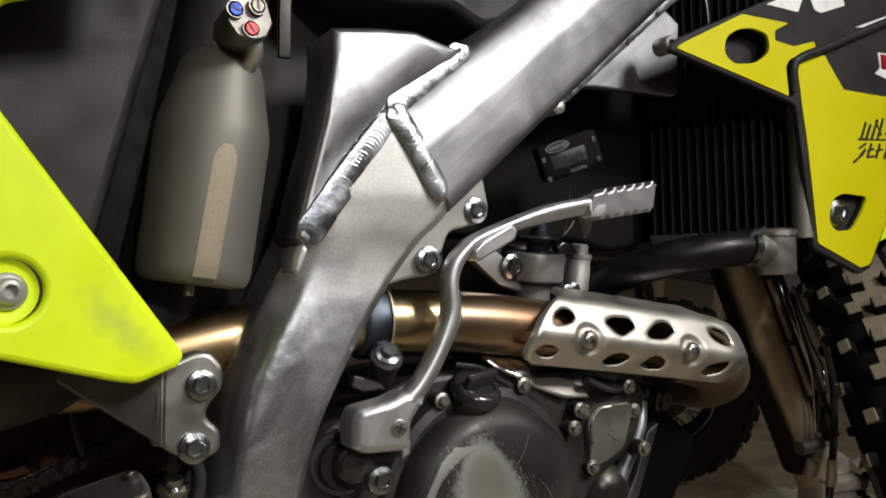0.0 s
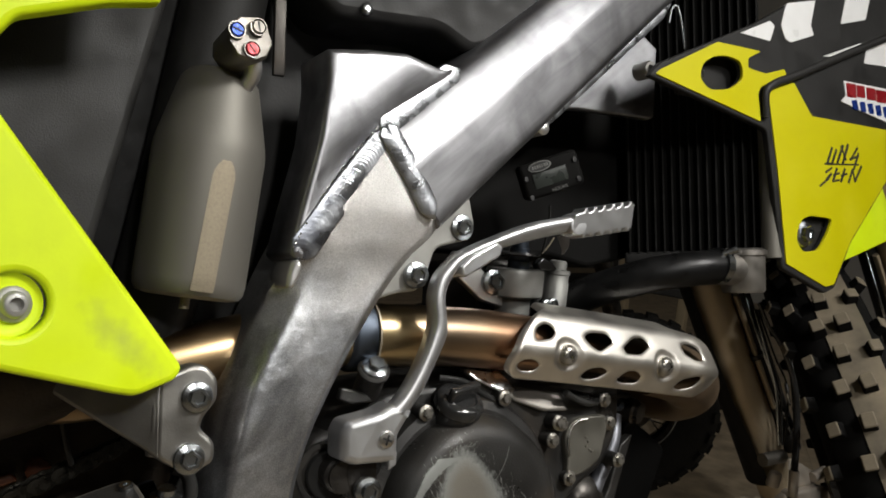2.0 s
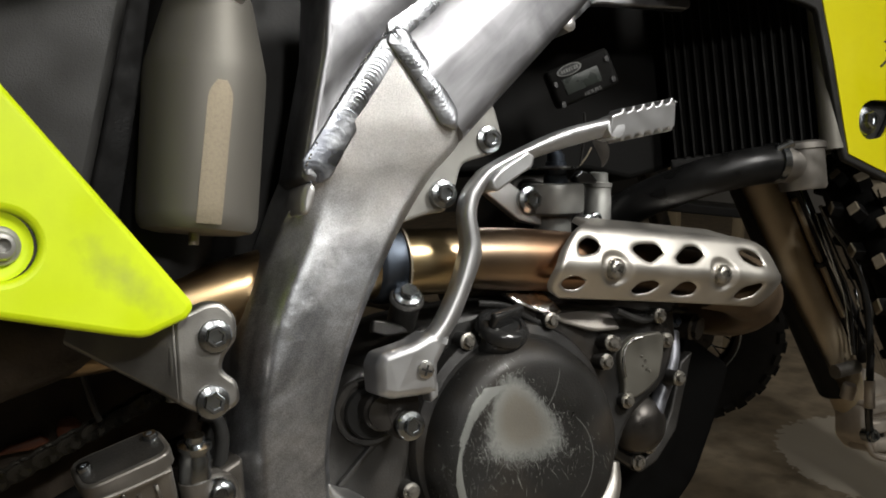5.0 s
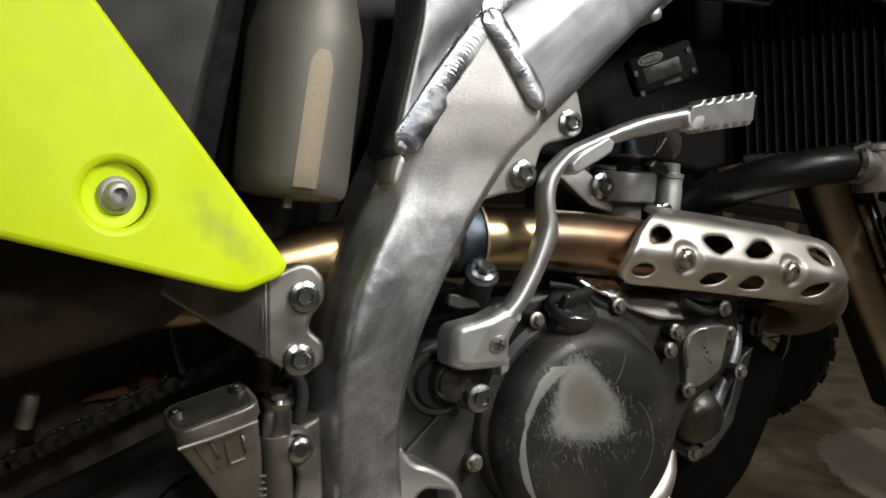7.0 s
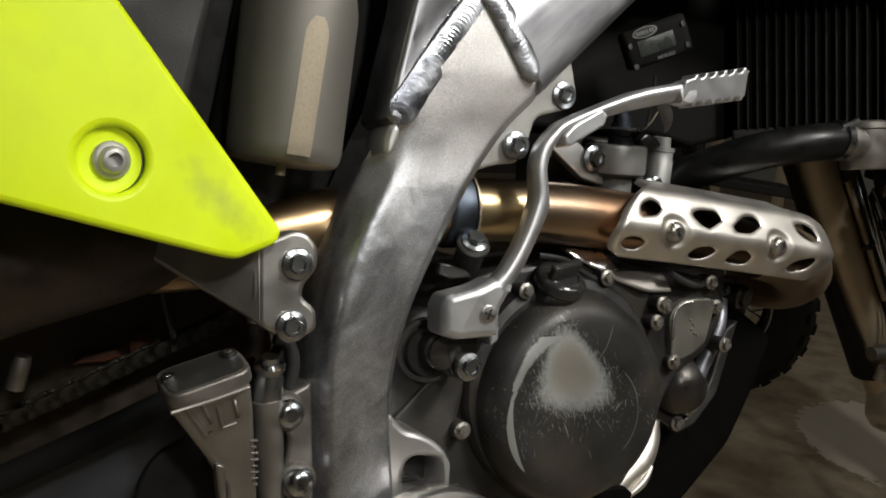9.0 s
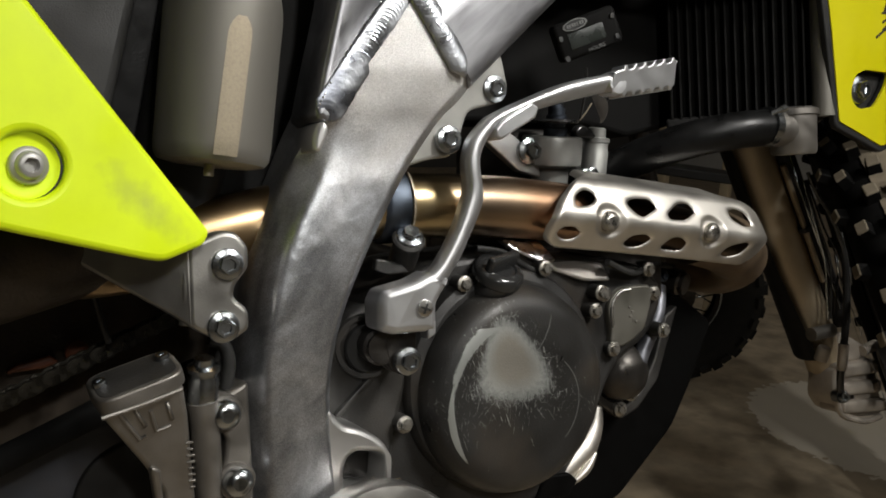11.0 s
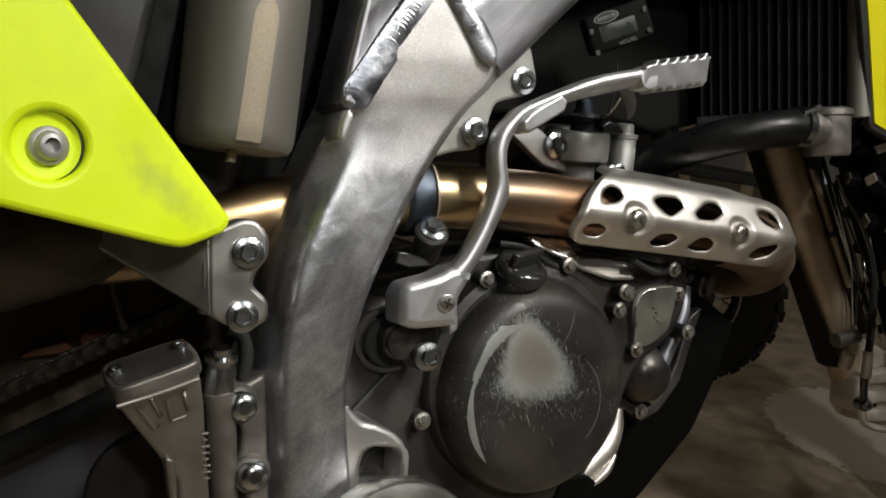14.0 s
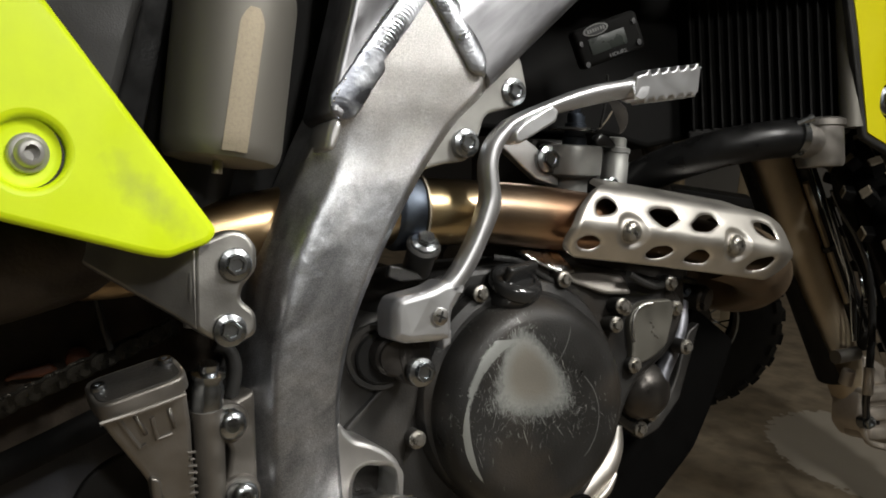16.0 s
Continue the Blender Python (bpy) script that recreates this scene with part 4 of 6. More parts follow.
def heat_shield():
    """A thin pressed guard bent round the pipe, with eight cut holes and two dished bolt seats."""
    cuts = [[(0.129, 0.04), (0.140, 0.36), (0.190, 0.54), (0.232, 0.38), (0.200, 0.14)], [(0.346, 0.31), (0.384, 0.45), (0.462, 0.48), (0.486, 0.28), (0.412, -0.02), (0.384, 0.04)]]
    cuts += [[(0.524, 0.15), (0.585, 0.47), (0.637, 0.51), (0.666, 0.32), (0.604, 0.04), (0.534, 0.01)], [(0.828, 0.47), (0.866, 0.56), (0.920, 0.47), (0.942, 0.14), (0.890, 0.08), (0.838, 0.25)]]
    cuts += [[(0.067, -0.62), (0.087, -0.44), (0.128, -0.40), (0.165, -0.55), (0.138, -0.76), (0.089, -0.76)], [(0.346, -0.73), (0.373, -0.49), (0.429, -0.41), (0.464, -0.52), (0.424, -0.77), (0.369, -0.82)]]
    cuts += [[(0.508, -0.75), (0.550, -0.42), (0.590, -0.39), (0.626, -0.54), (0.612, -0.76), (0.553, -0.81)], [(0.797, -0.75), (0.826, -0.46), (0.902, -0.30), (0.923, -0.35), (0.895, -0.67), (0.830, -0.81)]]
    holes = []
    for c in cuts:
        mid = Vector((sum(p[0] for p in c) / len(c), sum(p[1] for p in c) / len(c)))
        loop = [Vector(((p.x - mid.x) * 6.8, p.y - mid.y)) for p in smooth_cut(c)]
        table = []
        for k in range(96):
            way = Vector((math.cos(2 * math.pi * k / 96), math.sin(2 * math.pi * k / 96)))
            best = 0.05
            for p, q in zip(loop, loop[1:] + loop[:1]):
                e = q - p
                den = way.x * e.y - way.y * e.x
                if abs(den) > 1e-9:
                    far, share = (p.x * e.y - p.y * e.x) / den, (p.x * way.y - p.y * way.x) / den
                    if far > 0 and -1e-6 <= share <= 1 + 1e-6:
                        best = max(best, far)
            table.append(best)
        holes.append((mid.x, mid.y, table))
    nu, nv = 220, 90
    bm, grid = bmesh.new(), {}

    def radial(u, v, h):
        a, b = (u - h[0]) * 6.8, v - h[1]
        k = math.atan2(b, a) / (2 * math.pi) * 96 % 96
        i, f = int(k) % 96, k - int(k)
        return math.hypot(a, b) / (h[2][i] * (1 - f) + h[2][(i + 1) % 96] * f)
    for i in range(nu + 1):
        for j in range(nv + 1):
            s, v = i / nu, -1.05 + 2.45 * j / nv
            w = min(v, 1.05)
            u0 = 0.071 + 0.083 * w + 0.062 * w * w - 0.012
            u0 += 0.055 * max(0, (-v - 0.72) / 0.33) ** 2.5
            u1 = 1.065 - 0.150 * abs(w) ** 2.2 - (0.10 * max(0, v - 0.75))
            u = u0 + (u1 - u0) * s
            inside = 9
            for h in holes:
                q = radial(u, v, h)
                inside = min(inside, q)
                if 0.55 < q < 1.0:
                    u, v = h[0] + (u - h[0]) / q, h[1] + (v - h[1]) / q
            rim = min((u - u0) * 0.246, (u1 - u) * 0.246, (v + 1.05) * 0.036)
            sink = 0.0045 * max(0, 1 - rim / 0.0055) ** 2 + 0.0013 * math.exp(-max(0, inside - 1) / 0.13)
            for a, b in SEATS:
                d = math.hypot((u - a) / 0.060, (v - b) / 0.40)
                e = max(0, min(1, (1.15 - d) / 0.45))
                sink += 0.0028 * e * e * (3 - 2 * e)
            grid[i, j] = (bm.verts.new(shield_point(u, v, sink)), inside)
    for i in range(nu):
        for j in range(nv):
            q = [grid[k] for k in ((i, j), (i + 1, j), (i + 1, j + 1), (i, j + 1))]
            if max(k[1] for k in q) > 1.0:
                bm.faces.new([k[0] for k in q])
    for v in [v for v in bm.verts if not v.link_faces]:
        bm.verts.remove(v)
    bmesh.ops.recalc_face_normals(bm, faces=bm.faces)
    bmesh.ops.solidify(bm, geom=bm.faces[:], thickness=0.0012)
    return bm


shield = part("heat_shield", heat_shield(), SHIELD, bike, "pressed stainless steel heat shield with cut holes")
for u, v in SEATS:
    button_bolt(shield, shield_point(u, v, 0.0038), 0.0088, mat=ZINC)

# engine
engine = empty("engine", bike)


def worn_cover():
    m = material("worn_black_paint", (0.017, 0.0163, 0.0153), 0.42, 0.1, 0.25, 30, 0.25, 700, dirt=0.2, gloss=0.35)
    n, l = m.node_tree.nodes, m.node_tree.links
    b = n["Principled BSDF"]
    old = b.inputs["Base Color"].links[0].from_socket
    tex = n.new("ShaderNodeTexCoord")

    def math_node(op, a, c=None, k=None):
        q = n.new("ShaderNodeMath")
        q.operation = op
        for i, v in enumerate((a, c, k)):
            if v is None:
                continue
            if isinstance(v, (int, float)):
                q.inputs[i].default_value = v
            else:
                l.new(v, q.inputs[i])
        return q.outputs[0]
    sep = n.new("ShaderNodeSeparateXYZ")
    l.new(tex.outputs["Object"], sep.inputs[0])
    noise_node = n.new("ShaderNodeTexNoise")
    noise_node.inputs["Scale"].default_value, noise_node.inputs["Detail"].default_value, noise_node.inputs["Roughness"].default_value = 150, 12, 0.9
    l.new(tex.outputs["Object"], noise_node.inputs["Vector"])
    wob = math_node("MULTIPLY", math_node("SUBTRACT", noise_node.outputs[0], 0.5), 1.15)
    x, z = sep.outputs[0], sep.outputs[2]
    # the rubbed patch: an egg, wider below
    dx = math_node("DIVIDE", math_node("SUBTRACT", math_node("ADD", x, math_node("MULTIPLY", math_node("SUBTRACT", z, 0.409), 0.20)), 0.3480), 0.0260)
    dz = math_node("DIVIDE", math_node("SUBTRACT", z, 0.409), 0.0300)
    dx = math_node("MULTIPLY", dx, math_node("ADD", 1.0, math_node("MULTIPLY", dz, 0.52)))
    egg = math_node("SQRT", math_node("ADD", math_node("MULTIPLY", dx, dx), math_node("MULTIPLY", dz, dz)))
    soft = n.new("ShaderNodeMapRange")
    soft.inputs[1].default_value, soft.inputs[2].default_value, soft.inputs[3].default_value, soft.inputs[4].default_value = 0.80, 1.12, 1.0, 0.0
    l.new(math_node("ADD", egg, wob), soft.inputs[0])
    patch = soft.outputs[0]
    # the arc rubbed along the rear rim, and the ragged scrape that joins it to the patch
    ax, az = math_node("SUBTRACT", x, 0.3648), math_node("SUBTRACT", z, 0.3757)
    rad = math_node("SQRT", math_node("ADD", math_node("MULTIPLY", ax, ax), math_node("MULTIPLY", az, az)))
    off = math_node("ABSOLUTE", math_node("SUBTRACT", math_node("ADD", rad, math_node("MULTIPLY", wob, 0.003)), 0.0695))
    lens = math_node("DIVIDE", math_node("SUBTRACT", z, 0.364), 0.031)
    arc = math_node("LESS_THAN", off, math_node("MULTIPLY", 0.0027, math_node("SUBTRACT", 1.0, math_node("MULTIPLY", lens, lens))))
    up = math_node("DIVIDE", math_node("SUBTRACT", z, 0.385), 0.05)
    torn = math_node("ABSOLUTE", math_node("SUBTRACT", math_node("ADD", rad, math_node("MULTIPLY", wob, 0.016)), 0.0690))
    scrape = math_node("MULTIPLY", math_node("LESS_THAN", torn, math_node("ADD", 0.0010, math_node("MULTIPLY", up, 0.0042))), math_node("MULTIPLY", math_node("GREATER_THAN", up, 0.0), math_node("LESS_THAN", up, 1.0)))
    arc = math_node("MULTIPLY", math_node("MAXIMUM", arc, math_node("MULTIPLY", scrape, 0.85)), math_node("LESS_THAN", x, 0.345))
    # fine scratches
    mp = n.new("ShaderNodeMapping")
    mp.inputs["Rotation"].default_value, mp.inputs["Scale"].default_value = (0, -0.35, 0), (0.0009, 0.003, 0.017)
    mp.vector_type = "TEXTURE"
    l.new(tex.outputs["Object"], mp.inputs[0])
    sn = n.new("ShaderNodeTexNoise")
    sn.inputs["Scale"].default_value = 1
    l.new(mp.outputs[0], sn.inputs["Vector"])
    scratch = math_node("GREATER_THAN", math_node("SUBTRACT", sn.outputs[0], math_node("MULTIPLY", egg, 0.045)), 0.65)
    mask = math_node("MAXIMUM", math_node("MAXIMUM", patch, arc), scratch)
    for sx, sz, sr, lo, hi in ((0.372, 0.372, 0.0400, 0.398, 0.43), (0.335, 0.450, 0.0520, 0.366, 0.386)):
        qx, qz = math_node("SUBTRACT", x, sx), math_node("SUBTRACT", z, sz)
        dist = math_node("SQRT", math_node("ADD", math_node("MULTIPLY", qx, qx), math_node("MULTIPLY", qz, qz)))
        line = math_node("LESS_THAN", math_node("ABSOLUTE", math_node("SUBTRACT", math_node("ADD", dist, math_node("MULTIPLY", wob, 0.0008)), sr)), 0.00035)
        line = math_node("MULTIPLY", math_node("MULTIPLY", line, math_node("GREATER_THAN", x, lo)), math_node("LESS_THAN", x, hi))
        mask = math_node("MAXIMUM", mask, math_node("MULTIPLY", line, 0.3))
    hair_map = n.new("ShaderNodeMapping")
    hair_map.inputs["Rotation"].default_value, hair_map.inputs["Scale"].default_value = (0, -0.2, 0), (0.0010, 0.003, 0.0045)
    hair_map.vector_type = "TEXTURE"
    l.new(tex.outputs["Object"], hair_map.inputs[0])
    hair = n.new("ShaderNodeTexNoise")
    hair.inputs["Scale"].default_value = 1
    l.new(hair_map.outputs[0], hair.inputs["Vector"])
    fringe = math_node("GREATER_THAN", math_node("SUBTRACT", hair.outputs[0], math_node("MULTIPLY", egg, 0.60)), -0.04)
    mask = math_node("MAXIMUM", mask, math_node("MULTIPLY", fringe, 0.55))
    for turn, size, limit in ((0.75, 0.006, 0.68), (-0.55, 0.009, 0.68), (1.35, 0.005, 0.70), (0.1, 0.011, 0.66)):
        nick_map = n.new("ShaderNodeMapping")
        nick_map.inputs["Location"].default_value = (turn, 0, size * 40)
        nick_map.inputs["Rotation"].default_value, nick_map.inputs["Scale"].default_value = (0, turn, 0), (0.0007, 0.003, size)
        nick_map.vector_type = "TEXTURE"
        l.new(tex.outputs["Object"], nick_map.inputs[0])
        nick = n.new("ShaderNodeTexNoise")
        nick.inputs["Scale"].default_value, nick.inputs["Detail"].default_value = 1, 1
        l.new(nick_map.outputs[0], nick.inputs["Vector"])
        hit = math_node("GREATER_THAN", math_node("SUBTRACT", nick.outputs[0], math_node("MULTIPLY", math_node("MAXIMUM", math_node("SUBTRACT", egg, 1.0), 0.0), 0.13)), limit)
        mask = math_node("MAXIMUM", mask, math_node("MULTIPLY", hit, 0.6))
    inner = n.new("ShaderNodeMapRange")
    inner.inputs[1].default_value, inner.inputs[2].default_value, inner.inputs[3].default_value, inner.inputs[4].default_value = 0.48, 0.92, 1.0, 0.0
    l.new(math_node("ADD", egg, math_node("MULTIPLY", wob, 0.5)), inner.inputs[0])
    core = inner.outputs[0]
    bare = n.new("ShaderNodeMixRGB")
    bare.inputs[1].default_value, bare.inputs[2].default_value = (0.315, 0.325, 0.31, 1), (0.265, 0.248, 0.215, 1)
    l.new(core, bare.inputs[0])
    mix = n.new("ShaderNodeMixRGB")
    l.new(mask, mix.inputs[0])
    l.new(old, mix.inputs[1])
    l.new(bare.outputs[0], mix.inputs[2])
    l.new(mix.outputs[0], b.inputs["Base Color"])
    l.new(math_node("MULTIPLY", mask, 0.6), b.inputs["Metallic"])
    return m


WORN = worn_cover()
CX, CZ = 0.360, 0.389
part("crankcase", plate([(0.215, 0.30), (0.225, 0.40), (0.235, 0.455), (0.27, 0.475), (0.30, 0.485), (0.40, 0.492), (0.47, 0.480), (0.515, 0.47), (0.535, 0.448), (0.52, 0.41), (0.475, 0.385), (0.455, 0.34), (0.42, 0.29), (0.36, 0.27), (0.3, 0.27)],
     0.592, 0.12, 0.006, corner=0.02), DARKCASE, engine, "grey cast engine crankcase")
part("case_rim", lathe([(0.090, -0.02), (0.090, -0.003), (0.087, 0.002), (0.080, 0.004)], (CX, 0.585, CZ), seg=64), DARKCASE, engine)
part("clutch_cover", lathe([(0.0850, -0.03), (0.0845, -0.012), (0.0832, -0.004), (0.0810, 0.002), (0.0780, 0.0068), (0.0745, 0.0102), (0.0705, 0.0126), (0.0665, 0.0139), (0.062, 0.0143), (0.045, 0.0146), (0, 0.0148)], (0.3620, 0.574, 0.3815), seg=96), WORN, engine,
     "round black clutch cover with a rubbed bare patch")
for x, z in ((0.3195, 0.4675), (0.395, 0.4755), (0.446, 0.437), (0.266, 0.366), (0.51, 0.468), (0.527, 0.4125), (0.47, 0.4015), (0.452, 0.452)):
    y = 0.580 if x < 0.46 else 0.586
    part("bolt_post", lathe([(0.0068, -0.014), (0.0068, 0.0)], (x, y, z), seg=16), ENGINE, engine)
    hex_bolt(engine, (x, y, z), 0.0043, hollow=False, mat=ZINC, turn=z * 90)
OILM = Matrix.Translation((0.3475, 0.577, 0.4735)) @ Vector((0, 0, 1)).rotation_difference(Vector((0.05, -0.55, 0.83))).to_matrix().to_4x4()
cap = part("oil_cap", lathe([(0.0185, -0.040), (0.0185, -0.004), (0.0205, -0.002), (0.0205, 0.004), (0.018, 0.007), (0.0135, 0.008), (0.0125, 0.0065), (0, 0.0065)], OILM @ Vector((0, 0, 0)), (0.05, -0.55, 0.83), 32), GLOSSBLACK, engine, "glossy black oil filler cap")
part("grip", box((-0.0165, -0.0035, 0.004), (0.0165, 0.0035, 0.019), 0.0025, m=OILM @ pose(0, 0, 0, 0, 0, 20)), GLOSSBLACK, cap)
cover = part("pump_cover", plate([(0.466, 0.427), (0.465, 0.437), (0.469, 0.447), (0.479, 0.4535), (0.491, 0.4545), (0.512, 0.4545), (0.5135, 0.440), (0.506, 0.416), (0.493, 0.407), (0.478, 0.4015), (0.467, 0.4045), (0.4685, 0.415)], 0.586, 0.03, 0.002, corner=0.005), OLIVE, engine, "small pale cast pump cover")
# Bright bead along one edge only, put in as the cover's rim highlight.
part("rim", tube([(0.4690, 0.5855, 0.421), (0.4680, 0.5855, 0.435), (0.4715, 0.5855, 0.4455), (0.480, 0.5855, 0.4510), (0.489, 0.5855, 0.4520)], 0.0012, 5, 8), MACHINED, cover)
for x, z in ((0.488, 0.436), (0.491, 0.432), (0.489, 0.428), (0.4925, 0.4245), (0.4955, 0.423)):
    part("raised_mark", box((x - 0.0012, 0.5852, z - 0.0010), (x + 0.0012, 0.5866, z + 0.0010), 0.0003), DULLCAST, cover)
pump = part("water_pump", lathe([(0.026, -0.02), (0.026, 0.0), (0.022, 0.010), (0.012, 0.017), (0, 0.019)], (0.502, 0.612, 0.373)), DARKMETAL, engine, "dark domed water pump")
part("pump_pipe", tube([(0.504, 0.620, 0.366), (0.5120, 0.607, 0.3770), (0.5216, 0.606, 0.3935), (0.5332, 0.606, 0.4134), (0.5410, 0.608, 0.4286), (0.5490, 0.615, 0.4480)], lambda t: 0.0078 - 0.0015 * t), PIPEGREY, pump, "dull grey coolant pipe")
part("pump_flange", plate([(0.468, 0.382), (0.474, 0.360), (0.492, 0.347), (0.512, 0.340), (0.53, 0.352), (0.545, 0.378), (0.56, 0.42), (0.575, 0.428), (0.55, 0.36), (0.525, 0.335), (0.505, 0.328), (0.48, 0.345)], 0.618, 0.01, 0.002, corner=0.003), ENGINE, pump)
hex_bolt(pump, (0.514, 0.614, 0.3515), 0.0046, hollow=False, mat=ZINC)
hex_bolt(pump, (0.502, 0.616, 0.3385), 0.0046, hollow=False, mat=ZINC)
skirt = part("case_skirt", tube([(0.4645, 0.602, 0.349), (0.4605, 0.603, 0.331), (0.4490, 0.604, 0.3140), (0.4340, 0.605, 0.3020), (0.4150, 0.606, 0.2905), (0.385, 0.607, 0.280)], lambda t: 0.0045 + 0.0085 * min(1, t / 0.4), 6, 24), SHIELD, engine, "bright bare aluminium case edge")
part("inner_rib", tube([(0.4480, 0.597, 0.3365), (0.4400, 0.595, 0.3255), (0.4270, 0.594, 0.3150), (0.4090, 0.594, 0.3065)], lambda t: 0.0022 + 0.0020 * math.sin(math.pi * t), 5, 12), SHIELD, skirt)
part("outer_rib", tube([(0.4560, 0.594, 0.3110), (0.4450, 0.593, 0.2985), (0.4290, 0.593, 0.2880)], lambda t: 0.0018 + 0.0022 * math.sin(math.pi * t), 5, 12), SHIELD, skirt)
part("skirt_clip", plate([(0.3990, 0.3010), (0.4245, 0.2995), (0.4335, 0.2915), (0.4240, 0.2800), (0.3890, 0.2800)], 0.589, 0.012, 0.002, corner=0.002), SKID, skirt, "small black plastic clip")
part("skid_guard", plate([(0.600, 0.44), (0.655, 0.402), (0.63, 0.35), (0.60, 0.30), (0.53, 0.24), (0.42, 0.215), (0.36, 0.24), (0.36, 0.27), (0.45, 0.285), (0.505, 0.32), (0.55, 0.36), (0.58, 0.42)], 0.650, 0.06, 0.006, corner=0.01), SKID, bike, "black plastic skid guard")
part("cylinder_head", plate([(0.415, 0.50), (0.418, 0.588), (0.425, 0.595), (0.480, 0.594), (0.487, 0.588), (0.505, 0.585), (0.508, 0.50)], 0.662, 0.1, 0.005, corner=0.006), ENGINE, engine, "cast cylinder head")
plug = part("head_plug", lathe([(0.0160, -0.075), (0.0160, -0.030), (0.0175, -0.027), (0.0262, -0.024), (0.0268, -0.021), (0.0268, -0.003), (0.0258, 0.0), (0.020, 0.001), (0.019, -0.002), (0, -0.002)], (0.441, 0.632, 0.586), (0, -0.12, 1), 40), HEADGREY, engine, "pale cast plug on the head")
part("stem", lathe([(0.0105, -0.004), (0.0105, 0.006), (0.0090, 0.007), (0.0090, 0.017), (0.0075, 0.018), (0.0075, 0.024), (0, 0.024)], (0.443, 0.630, 0.587), (0, -0.12, 1), 24), BLUED, plug, "blued steel stem")
part("black_washer", lathe([(0.0100, 0.0), (0.0205, 0.0), (0.0215, 0.0015), (0.0205, 0.0032), (0.0100, 0.0032)], (0.441, 0.629, 0.598), (0, -0.12, 1), 32), GLOSSBLACK, plug)
part("cap_lever", plate([(0.455, 0.5905), (0.463, 0.5965), (0.4735, 0.5925), (0.4795, 0.5860), (0.4760, 0.5835), (0.458, 0.5845)], 0.618, 0.008, 0.002, corner=0.002), GLOSSBLACK, plug)
hex_bolt(engine, (0.443, 0.6285, 0.612), 0.0042, (0, -0.12, 1), height=1.2, mat=BLUED)
part("head_boss", lathe([(0.0118, -0.05), (0.0118, 0.0), (0.0112, 0.0012), (0.0112, 0.008), (0.0122, 0.009), (0.0122, 0.0125), (0.0085, 0.0135), (0.0080, 0.021), (0.0065, 0.022), (0, 0.022)], (0.4885, 0.632, 0.573), (0.05, -0.1, 1), 24), HEADGREY, engine)
part("spring_cup", lathe([(0.0175, -0.012), (0.0175, 0.0), (0.0165, 0.0018), (0.012, 0.0012), (0, 0.0012)], (0.509, 0.662, 0.616), (-0.2, -1, -0.1), 32), DARKMETAL, engine)
part("cable_tie", tube([(0.474, 0.618, 0.615), (0.468, 0.618, 0.607), (0.462, 0.62, 0.600)], 0.0007, 4, 6), BRASSY, engine)
for x, z in ((0.470, 0.552), (0.4775, 0.5535)):
    hex_bolt(engine, (x, 0.622, z), 0.0038)
part("base_flange", plate([(0.3632, 0.4990), (0.4006, 0.4975), (0.4105, 0.4810), (0.4001, 0.4780), (0.3843, 0.4839), (0.3726, 0.4900)], lambda x, z: 0.586 + 0.7 * (z - 0.485), 0.008, 0.003, corner=0.003), MACHINED, engine, "bright bare cylinder base flange")
part("base_casting", plate([(0.4030, 0.4920), (0.4320, 0.4830), (0.4627, 0.4757), (0.4664, 0.4606), (0.4391, 0.4615), (0.4090, 0.4720)], lambda x, z: 0.590 + 0.5 * (z - 0.475), 0.02, 0.003, corner=0.004), DULLCAST, engine)
part("hose_arm", tube([(0.335, 0.587, 0.494), (0.358, 0.586, 0.490), (0.380, 0.586, 0.478), (0.396, 0.584, 0.470)], 0.0025, 5, 10, flat=0.6), BLACK, engine)
part("head_stay", plate([(0.375, 0.60), (0.40, 0.585), (0.425, 0.565), (0.425, 0.55), (0.402, 0.556), (0.365, 0.585)], 0.628, 0.008, 0.0015, corner=0.003), CAST, engine)
hex_bolt(engine, (0.4125, 0.626, 0.5725), 0.0078)
part("cylinder", box((0.40, 0.60, 0.44), (0.54, 0.74, 0.52), 0.004), DARKMETAL, engine)
part("clamp_boss", lathe([(0.0105, -0.024), (0.0105, -0.002), (0.0122, -0.001), (0.0122, 0.0015), (0.0105, 0.003)], (0.2655, 0.566, 0.5035), (-0.1, -0.7, 0.7)), ENGINE, engine)
hex_bolt(engine, (0.2660, 0.5645, 0.5058), 0.0066, (-0.1, -0.7, 0.7), hollow=False)
part("clamp_tab", plate([(0.2420, 0.4915), (0.2500, 0.4900), (0.2620, 0.4865), (0.2680, 0.4800), (0.2500, 0.4790), (0.2400, 0.4830)], 0.570, 0.006, 0.0015, corner=0.002), ENGINE, engine)
part("side_case", plate([(0.20, 0.30), (0.205, 0.42), (0.232, 0.455), (0.265, 0.46), (0.275, 0.40), (0.262, 0.36), (0.255, 0.30)], 0.588, 0.05, 0.005, corner=0.01), ENGINE, engine)
part("case_rib", box((0, -0.003, -0.002), (0.048, 0.02, 0.002), 0.001, m=pose(0.214, 0.586, 0.378, 0, -42, 0)), ENGINE, engine)

# shock reservoir
RES_AT, RES_UP = Vector((0.1225, 0.552, 0.5565)), Vector((0.018, 0.0, 0.150)).normalized()
